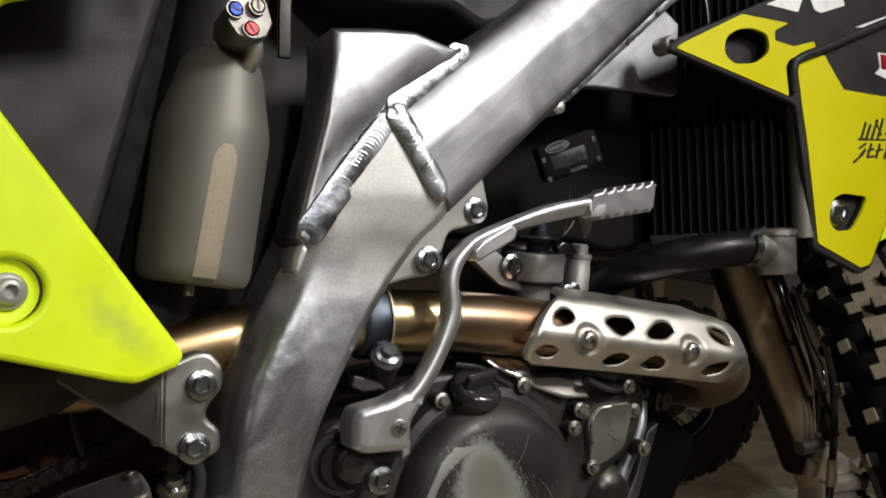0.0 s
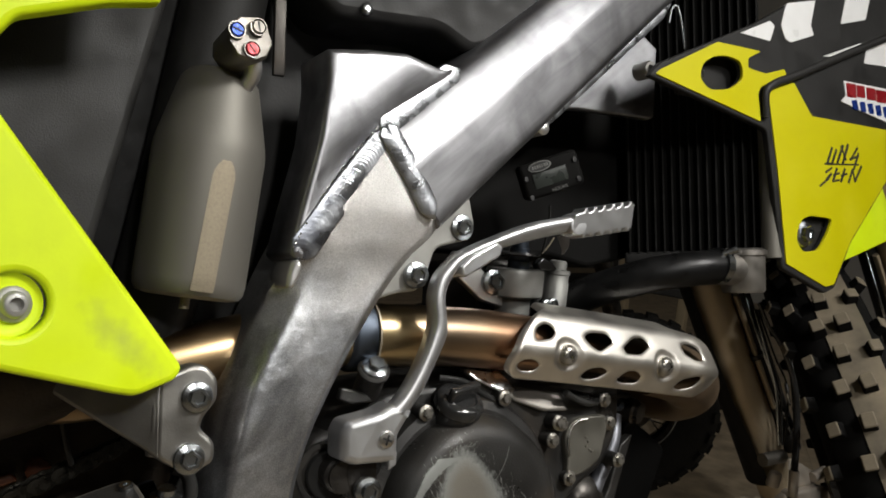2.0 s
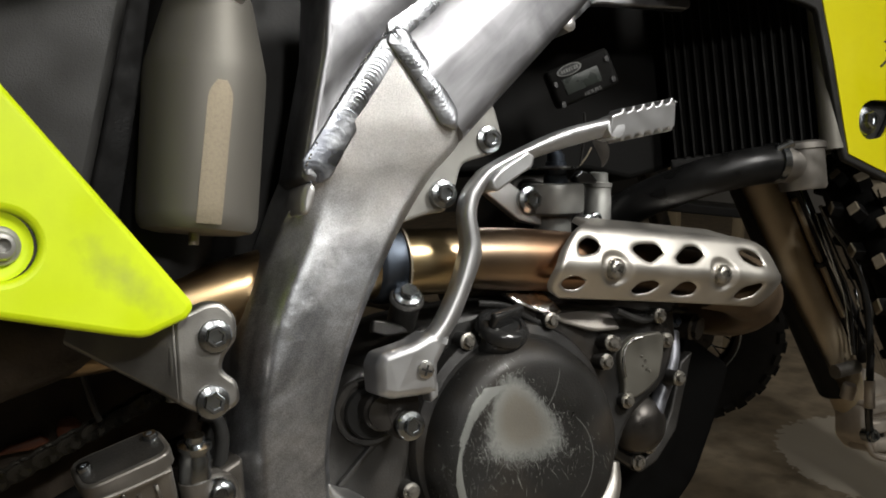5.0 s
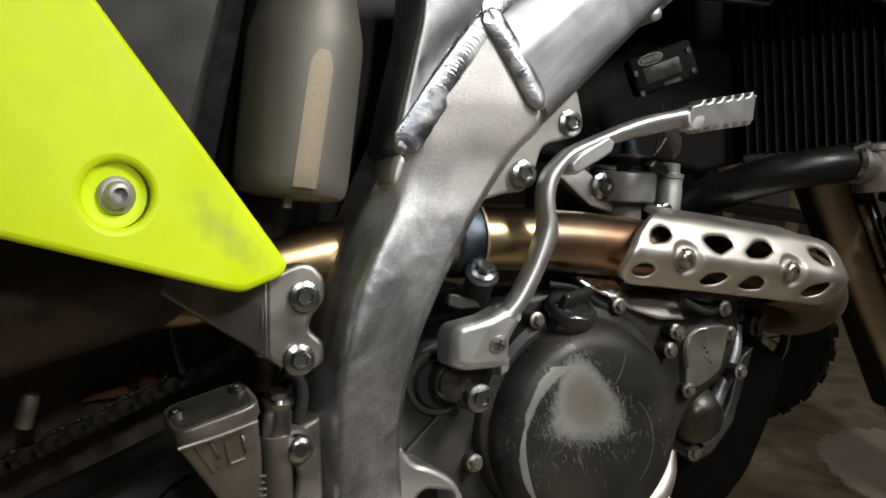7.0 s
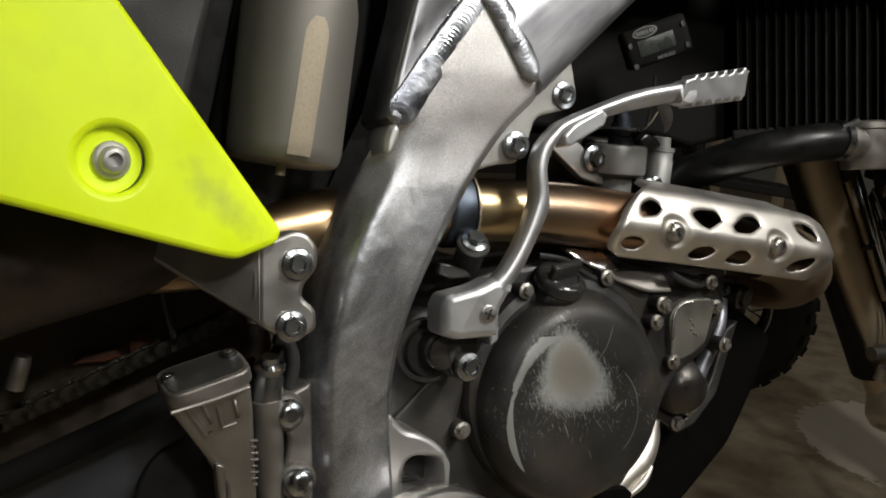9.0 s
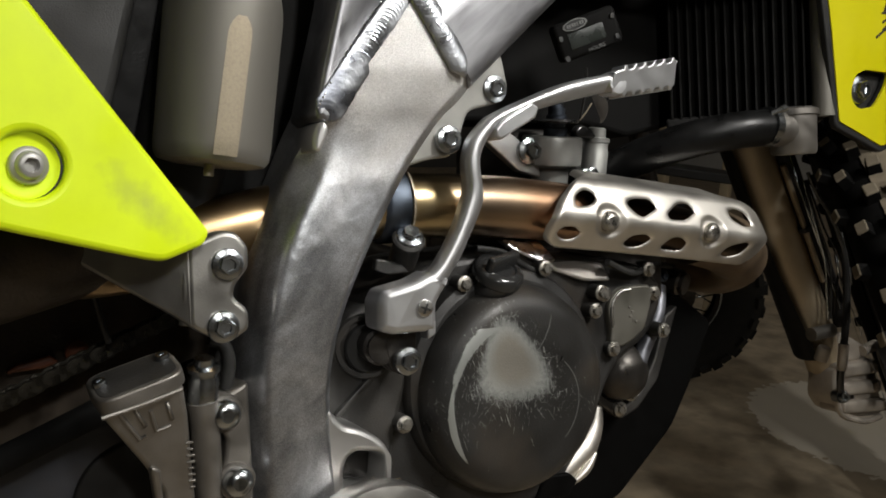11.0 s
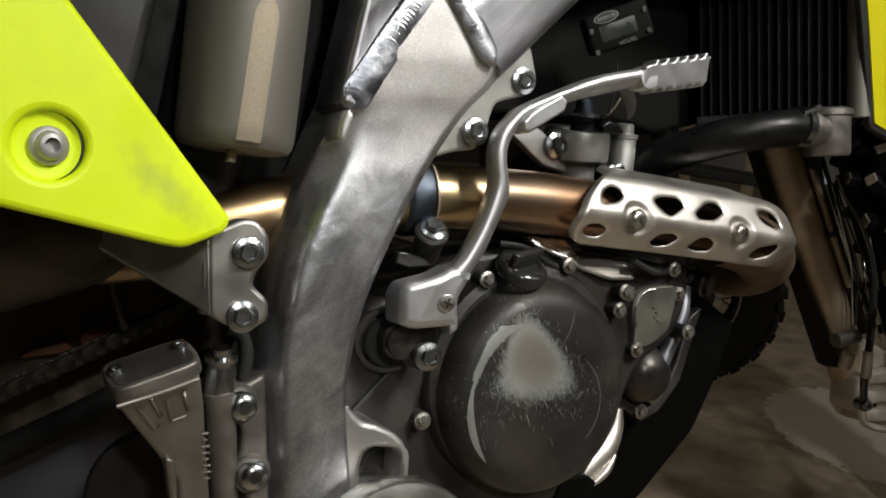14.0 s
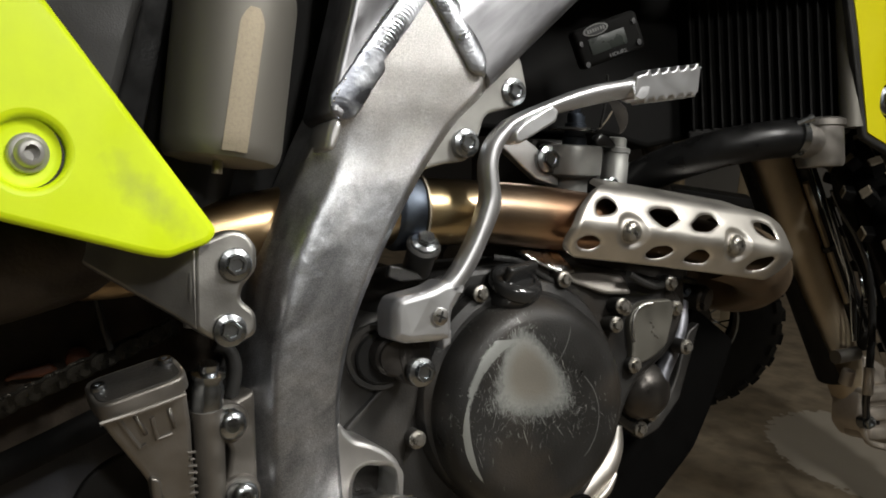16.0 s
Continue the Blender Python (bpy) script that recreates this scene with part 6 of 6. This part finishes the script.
for i, (w, h) in enumerate(((0.016, 0.0145), (0.014, 0.0125), (0.016, 0.0130), (0.017, 0.0135), (0.015, 0.0130))):
    x = 0.7800 + 0.0168 * i
    decal("sticker_block", [(x, 0.7862), (x + w, 0.7868), (x + w + 0.0015, 0.7868 - h), (x + 0.0015, 0.7862 - h)], RED, 0.0016, 0.0012)
for i in range(5):
    x = 0.7885 + 0.0135 * i
    decal("sticker_swash", [(x, 0.7690), (x + 0.0095, 0.7705), (x + 0.0125, 0.7600 - 0.0004 * i), (x + 0.0035, 0.7605 - 0.0008 * i)], BLUE, 0.0016, 0.002)
# slanted brush marks on the blade, as plain bars
MARKS = [(0.7495, 0.7000, 0.7570, 0.7165, 3.4), (0.7570, 0.7000, 0.7640, 0.7150, 3.4), (0.7490, 0.6995, 0.7580, 0.7000, 2.6), (0.7655, 0.7015, 0.7745, 0.7205, 3.4), (0.7745, 0.7020, 0.7830, 0.7225, 3.4), (0.7715, 0.7195, 0.7800, 0.7060, 2.6),
         (0.7860, 0.7075, 0.8010, 0.7120, 2.6), (0.7875, 0.7070, 0.7990, 0.7205, 2.8), (0.7930, 0.6980, 0.8005, 0.7150, 3.0)]
MARKS += [(0.7455, 0.6990, 0.8005, 0.7030, 1.8), (0.7380, 0.6760, 0.7520, 0.6850, 2.4), (0.7480, 0.6830, 0.7560, 0.6900, 3.2), (0.7470, 0.6905, 0.7570, 0.6960, 2.4), (0.7585, 0.6825, 0.7650, 0.6960, 3.2), (0.7595, 0.6890, 0.7690, 0.6915, 2.2)]
MARKS += [(0.7585, 0.6825, 0.7690, 0.6845, 2.2), (0.7715, 0.6830, 0.7780, 0.6970, 3.2), (0.7720, 0.6895, 0.7815, 0.6920, 2.2), (0.7840, 0.6830, 0.7910, 0.6975, 3.2), (0.7910, 0.6975, 0.7945, 0.6850, 2.4), (0.7945, 0.6850, 0.8055, 0.7020, 3.0)]
for x0, z0, x1, z1, w in MARKS:
    u = Vector((x1 - x0, z1 - z0)).normalized() * 0.0006
    v = Vector((-u.y, u.x)).normalized() * w * 0.0005
    p, q = Vector((x0, z0)) - u, Vector((x1, z1)) + u
    decal("graphic_bar", [tuple(p + v), tuple(q + v), tuple(q - v), tuple(p - v)], INK, 0.0016, 0)
hex_bolt(shroud, (0.7185, SY + 0.006, 0.627), 0.0085)
part("bolt_back", plate([(0.69, 0.60), (0.69, 0.655), (0.77, 0.655), (0.75, 0.60)], SY + 0.010, 0.004, 0.001), BLACK, shroud)
button_bolt(shroud, (0.575, SY + 0.012, 0.7675), 0.007)
part("wing_back", plate([(0.556, 0.748), (0.556, 0.775), (0.595, 0.79), (0.632, 0.79), (0.632, 0.748)], SY + 0.018, 0.004, 0.001), BLACK, shroud)
part("neon_tail", plate([(0.83, 0.60), (0.83, 0.74), (0.945, 0.76), (0.945, 0.636), (0.93, 0.632)], face_line(0.85, 0.575, 0.0), 0.006, 0.002), NEON, shroud, "fluorescent yellow inner shroud blade")

# front end, turned to the left
RAKE, STEER = radians(27), 43
HUB = Vector((1.052, 0.65, 0.322))
UP, AHEAD = Vector((-math.sin(RAKE), 0, math.cos(RAKE))), Vector((math.cos(RAKE), 0, math.sin(RAKE)))
PIVOT = HUB - AHEAD * 0.03
TURN = Matrix.Translation(PIVOT) @ Matrix.Rotation(radians(STEER), 4, UP) @ Matrix.Translation(-PIVOT) @ Matrix.Translation(HUB)


def front(name, bm, mat, parent, label=""):
    ob = part(name, bm, mat, parent, label)
    if parent is bike:
        ob.matrix_basis = TURN
    return ob


tyre = front("front_tyre", lathe([(0.262, -0.030), (0.275, -0.044), (0.298, -0.047), (0.315, -0.038), (0.325, -0.020), (0.327, 0.0), (0.325, 0.020), (0.315, 0.038), (0.298, 0.047), (0.275, 0.044), (0.262, 0.030)], (0, 0, 0), (0, 1, 0), 72, open_ends=True), PITCH, bike, "knobbly dusty front tyre")
front("tread", lathe([(0.3235, -0.034), (0.3262, -0.020), (0.3280, 0.0), (0.3276, 0.008)], (0, 0, 0), (0, 1, 0), 72, open_ends=True), MUD, tyre, "dust caked between the tread knobs")
knobs = {}


def knob(kind, w, l, h, m):
    if kind not in knobs:
        bm = bmesh.new()
        for v in bmesh.ops.create_cube(bm, size=1)["verts"]:
            top = 0.86 if v.co.z > 0 else 1.0
            v.co = Vector((v.co.x * l * top, v.co.y * w * top, (v.co.z + 0.3) * h))
        bmesh.ops.bevel(bm, geom=bm.edges[:], offset=0.0012, segments=1, affect="EDGES")
        # Dusty tops on near-black sides; this also puts lit faces into the colour.
        top = max(f.calc_center_median().z for f in bm.faces)
        for f in bm.faces:
            f.material_index = 0 if f.calc_center_median().z < top - 0.002 else 1
        knobs[kind] = part("knob", bm, PITCH, tyre, smooth=None)
        ob = knobs[kind]
        ob.data.materials.append(MUD)
    else:
        ob = new("knob", knobs[kind].data)
        ob.parent = tyre
    ob.matrix_basis = m


rnd = random.Random(3)
for i in range(27):
    a = 2 * math.pi * i / 27
    for k, rows in enumerate(([(-0.013, "mid"), (0.013, "mid"), (-0.042, "side"), (0.042, "side")], [(0.0, "mid"), (-0.029, "half"), (0.029, "half")])):
        ang = a + k * math.pi / 27
        for y, kind in rows:
            r = {"mid": 0.326, "half": 0.3205, "side": 0.307}[kind]
            tilt = {"mid": 0, "half": 22, "side": 52}[kind] * (1 if y > 0 else -1)
            w, l, h = {"mid": (0.0155, 0.018, 0.018), "half": (0.0145, 0.0165, 0.018), "side": (0.013, 0.016, 0.017)}[kind]
            m = Matrix.Rotation(-ang, 4, "Y") @ Matrix.Translation((0, y, r)) @ pose(0, 0, 0, -tilt, 0, rnd.uniform(-5, 5))
            knob(kind, w, l, h, m)
front("front_rim", lathe([(0.250, -0.024), (0.266, -0.028), (0.268, -0.024), (0.255, -0.018), (0.250, 0.0), (0.255, 0.018), (0.268, 0.024), (0.266, 0.028), (0.250, 0.024), (0.244, 0.0), (0.250, -0.024)], (0, 0, 0), (0, 1, 0), 72, open_ends=True), BLACK, bike, "black front wheel rim")
hub = front("front_hub", lathe([(0.02, -0.05), (0.036, -0.048), (0.036, -0.03), (0.024, -0.022), (0.024, 0.022), (0.036, 0.03), (0.036, 0.048), (0.02, 0.05)], (0, 0, 0), (0, 1, 0), 32), DARKMETAL, bike)
for i in range(36):
    a, s = 2 * math.pi * i / 36, (1 if i % 2 else -1)
    b2 = a + (0.35 if (i // 2) % 2 else -0.35)
    front("spoke", tube([(0.034 * math.cos(b2), s * 0.035, 0.034 * math.sin(b2)), (0.252 * math.cos(a), s * 0.006, 0.252 * math.sin(a))], 0.0018, 2, 6, straight=True), STEEL, hub)
disc_bm = bmesh.new()
for i in range(120):
    a = 2 * math.pi * i / 120
    for r in (0.098, 0.108, 0.118, 0.130):
        wave = 0.003 * math.cos(12 * a) if r in (0.098, 0.130) else 0
        disc_bm.verts.new(((r + wave) * math.cos(a), 0.062, (r + wave) * math.sin(a)))
disc_bm.verts.ensure_lookup_table()
for i in range(120):
    for k in range(3):
        if k == 1 and i % 5 in (1, 2):
            continue
        j = (i + 1) % 120
        disc_bm.faces.new([disc_bm.verts[q] for q in (i * 4 + k, j * 4 + k, j * 4 + k + 1, i * 4 + k + 1)])
bmesh.ops.solidify(disc_bm, geom=disc_bm.faces[:], thickness=0.003)
front("brake_disc", disc_bm, STEEL, bike, "wavy steel front brake disc")
for s in (1, -1):
    y = 0.112 * s
    fork = front("fork_leg", tube([UP * -0.03 + Vector((0, y, 0)), UP * 0.10 + Vector((0, y, 0)), UP * 0.46 + Vector((0, y, 0))], 0.0245, 3, 24, straight=True), TANTUBE, bike, "dusty aluminium fork tube")
    front("fork_outer", tube([UP * 0.44 + Vector((0, y, 0)), UP * 0.62 + Vector((0, y, 0))], 0.029, 2, 24, straight=True), BLACK, fork)
    front("fork_foot", box((-0.024, y - 0.02, -0.032), (0.03, y + 0.02, 0.045), 0.010), DARKMETAL, fork)
    guard = bmesh.new()
    rings = []
    for h in (0.055, 0.09, 0.18, 0.30, 0.45):
        rr = 0.0340
        ring = []
        for c in range(13):
            ang = radians(58 + (88 + 150 * max(0, 0.22 - h)) * c / 12) * s
            for q in (rr,):
                ring.append(guard.verts.new(UP * h + Vector((0, y, 0)) + AHEAD * q * math.cos(ang) + Vector((0, 1, 0)) * q * math.sin(ang)))
        rings.append(ring)
    for p, q in zip(rings, rings[1:]):
        for c in range(12):
            guard.faces.new((p[c], p[c + 1], q[c + 1], q[c]))
    bmesh.ops.solidify(guard, geom=guard.faces[:], thickness=0.0025)
    front("fork_guard", guard, BLACK, fork, "black plastic fork guard")
    strip = front("guard_strip", tube([UP * 0.145 + Vector((-0.012, y - 0.029 * s, 0)), UP * 0.305 + Vector((-0.012, y - 0.029 * s, 0))], 0.0075, 2, 10, straight=True, flat=0.5), TANTUBE, fork)
    front("strip_edge", tube([UP * 0.10 + Vector((-0.009, y - 0.0385 * s, 0)), UP * 0.34 + Vector((-0.009, y - 0.0385 * s, 0))], 0.0022, 2, 8, straight=True), STEEL, fork)
    front("strip_back", tube([UP * 0.08 + Vector((0.006, y - 0.034 * s, 0)), UP * 0.40 + Vector((0.006, y - 0.034 * s, 0))], 0.012, 2, 12, straight=True), BLACK, fork)
    front("clip", tube([UP * 0.216 + Vector((-0.012, y - 0.029 * s, 0)), UP * 0.222 + Vector((-0.012, y - 0.029 * s, 0))], 0.0098, 2, 10, straight=True, flat=0.8), BLACK, fork)
cal = part("brake_caliper", plate([(0.944, 0.310), (0.980, 0.312), (1.006, 0.318), (1.022, 0.309), (1.028, 0.289), (1.034, 0.266), (1.046, 0.246), (1.036, 0.236), (1.000, 0.238), (0.956, 0.251), (0.940, 0.270)], 0.722, 0.04, 0.006, corner=0.008), WARMCAST, bike,
           "cast aluminium front brake caliper")
for x0, z0, x1, z1 in ((0.946, 0.306, 1.012, 0.305), (0.946, 0.283, 1.018, 0.279), (0.948, 0.260, 1.030, 0.252)):
    part("lobe", box((0, -0.010, -0.0088), (x1 - x0 + 0.006, 0.03, 0.0088), 0.0052, m=Matrix.Translation((x0, 0.722, z0)) @ pose(0, 0, 0, 0, math.degrees(math.atan2(z0 - z1, x1 - x0)), 0)), WARMCAST, cal)
part("body_edge", tube([(0.943, 0.722, 0.268), (0.952, 0.718, 0.249), (0.975, 0.716, 0.240), (1.000, 0.716, 0.235), (1.030, 0.720, 0.236)], 0.004, 5, 10), WARMCAST, cal)
part("bleed_bolt", lathe([(0.0085, -0.01), (0.0085, 0.004), (0.006, 0.0045), (0.006, 0.010), (0.0035, 0.010), (0.003, 0.006), (0, 0.006)], (0.935, 0.708, 0.277), (-0.4, -1, 0.1), 14), STEEL, cal)
part("caliper_arm", plate([(0.956, 0.355), (0.981, 0.345), (1.009, 0.331), (1.008, 0.313), (0.952, 0.314)], 0.726, 0.03, 0.005, corner=0.006), WARMCAST, cal)
part("arm_stud", tube([(0.995, 0.722, 0.326), (1.022, 0.722, 0.332)], 0.007, 2, 12, straight=True), WARMCAST, cal)
part("slide_pin", lathe([(0.0085, 0.0), (0.0085, 0.015), (0.007, 0.018), (0, 0.018)], (0.922, 0.728, 0.322), (0, -0.35, 1), 16), WARMCAST, cal)
part("pinch_bolt", tube([(0.896, 0.722, 0.357), (0.935, 0.722, 0.359)], 0.0085, 2, 16, straight=True), DULLCAST, cal, "bright axle pinch bolt sleeve")
part("brake_hose", tube([(0.861, 0.70, 0.556), (0.879, 0.70, 0.528), (0.902, 0.70, 0.503), (0.924, 0.70, 0.467), (0.932, 0.70, 0.428), (0.933, 0.70, 0.387), (0.928, 0.70, 0.339), (0.928, 0.704, 0.305), (0.934, 0.708, 0.282)], lambda t: 0.0024 + 0.0022 * min(1, max(0, t - 0.25) * 5), 8, 12), GLOSSBLACK, cal, "glossy black brake hose")
part("hose_sleeve", tube([(0.9285, 0.70, 0.345), (0.928, 0.702, 0.312)], 0.0062, 2, 14, straight=True), WARMCAST, cal)
# Added rods: bright glints near the hose, put in as thin steel.
for x0, z0, x1, z1 in ((0.9209, 0.4844, 0.9287, 0.4584), (0.9117, 0.4560, 0.9194, 0.4279), (0.9357, 0.4406, 0.9405, 0.4179)):
    part("glint_rod", tube([(x0, 0.70, z0), (x1, 0.70, z1)], 0.0021, 2, 8, straight=True), STEEL, cal, "thin steel rod added for a bright glint")
for dx, r, m in ((0.010, 0.0012, STEEL), (0.020, 0.0016, GLOSSBLACK), (0.034, 0.0014, GLOSSBLACK)):
    part("wire", tube([(0.868 + dx * 0.3, 0.715, 0.548), (0.885 + dx * 0.6, 0.712, 0.49), (0.897 + dx, 0.712, 0.45), (0.906 + dx * 0.8, 0.714, 0.41), (0.915 + dx * 0.5, 0.716, 0.375)], r, 6, 8), m, cal)

# rest on the floor behind
part("side_stand", tube([(0.20, 0.72, 0.33), (0.18, 0.86, 0.10), (0.175, 0.885, -0.01)], 0.012, 3, 12), DARKMETAL, bike)
part("rear_tyre", lathe([(0.23, -0.045), (0.26, -0.055), (0.305, -0.05), (0.33, -0.02), (0.332, 0.0), (0.33, 0.02), (0.305, 0.05), (0.26, 0.055), (0.23, 0.045)], (-0.43, 0.65, 0.318), (0, 1, 0), 64, open_ends=True), RUBBER, bike, "black rear tyre")

# a small pit bike stands in the shadow behind
other = tagged(empty("pit_bike"), "small dark pit bike standing in shadow behind the motorcycle", "motorcycle")
OT = 0.208
other.matrix_world = Matrix.Translation((1.305, 1.450, 0.0)) @ pose(0, 0, 0, 0, 0, -38)
o_tyre = part("tyre", lathe([(0.106, -0.028), (0.122, -0.036), (0.145, -0.041), (0.172, -0.042), (0.190, -0.028), (0.195, 0), (0.190, 0.028), (0.172, 0.042), (0.145, 0.041), (0.122, 0.036), (0.106, 0.028)], (0, 0, OT), (0, 1, 0), 48, open_ends=True), RUBBER, other, "knobbly black tyre")
block = None
for i in range(24):
    a = 2 * math.pi * i / 24
    for y, t in ((-0.037, 48), (-0.013, 8), (0.013, -8), (0.037, -48)):
        m = Matrix.Translation((0, 0, OT)) @ Matrix.Rotation(-a - (0.13 if abs(y) < 0.02 else 0), 4, "Y") @ Matrix.Translation((0, y, 0.193 - 0.014 * (abs(y) > 0.02))) @ pose(0, 0, 0, t)
        if block is None:
            block = part("knob", box((-0.011, -0.009, -0.006), (0.011, 0.009, 0.007)), RUBBER, o_tyre, smooth=None)
            block.matrix_basis = m
        else:
            ob = new("knob", block.data)
            ob.parent, ob.matrix_basis = o_tyre, m
o_rim = part("rim", lathe([(0.095, -0.024), (0.107, -0.030), (0.110, -0.026), (0.098, 0), (0.110, 0.026), (0.107, 0.030), (0.095, 0.024), (0.092, 0)], (0, 0, OT), (0, 1, 0), 48, open_ends=True), DARKMETAL, other, "dark wheel rim")
for i in range(28):
    a, s = 2 * math.pi * i / 28, (1 if i % 2 else -1)
    part("spoke", tube([(0.03 * math.cos(a + 0.4 * s), s * 0.03, OT + 0.03 * math.sin(a + 0.4 * s)), (0.096 * math.cos(a), 0, OT + 0.096 * math.sin(a))], 0.0018, 2, 6, straight=True), STEEL, o_rim)
part("rim_edge", lathe([(0.1015, -0.0315), (0.1035, -0.0325), (0.1055, -0.0315)], (0, 0, OT), (0, 1, 0), 64, open_ends=True), STEEL, o_rim, "thin bright rim edge")
part("hub", lathe([(0.012, -0.055), (0.05, -0.045), (0.05, 0.045), (0.012, 0.055)], (0, 0, OT), (0, 1, 0), 24), DARKMETAL, other)
for s in (1, -1):
    part("fork", tube([(0.0, 0.075 * s, OT), (-0.13, 0.075 * s, 0.62)], 0.018, 2, 14, straight=True), DARKMETAL, other)
part("frame", tube([(-0.12, 0, 0.60), (-0.35, 0, 0.42), (-0.45, 0, 0.22), (-0.75, 0, 0.24)], 0.02, 5, 12), DARKMETAL, other)
part("engine", lathe([(0, -0.06), (0.07, -0.06), (0.085, -0.04), (0.085, 0.04), (0.07, 0.06), (0, 0.06)], (-0.45, 0, 0.28), (0, 1, 0), 24), DARKMETAL, other)
part("rear_tyre", lathe([(0.125, -0.028), (0.145, -0.040), (0.172, -0.042), (0.195, 0), (0.172, 0.042), (0.145, 0.040), (0.125, 0.028)], (-0.95, 0, 0.197), (0, 1, 0), 40, open_ends=True), RUBBER, other)
part("number_plate", plate([(-0.006, 0.515), (0.012, 0.518), (0.016, 0.535), (0.004, 0.541), (-0.008, 0.53)], 0.068, 0.004, 0.001), GREEN, other, "small green plastic plate")
part("mudguard", plate([(-0.20, 0.46), (-0.06, 0.48), (0.10, 0.47), (0.20, 0.42), (0.20, 0.41), (0.1, 0.45), (-0.06, 0.46), (-0.20, 0.44)], -0.05, 0.10, 0.003), BLACK, other)

# pale wooden posts leaning in the dark
for x, y, dx, dz in ((1.66, 1.86, -0.17, 1.0), (1.72, 1.72, 0.03, 1.0)):
    post = tagged(part("wooden_post", box((-0.02, -0.012, 0), (0.02, 0.012, 0.95), 0.002), WOOD, None), "pale bare wooden post on the concrete floor", "post")
    post.matrix_world = Matrix.Translation((x, y, 0.0)) @ pose(0, 0, 0, 0, math.degrees(math.atan2(dx, dz)), 30)
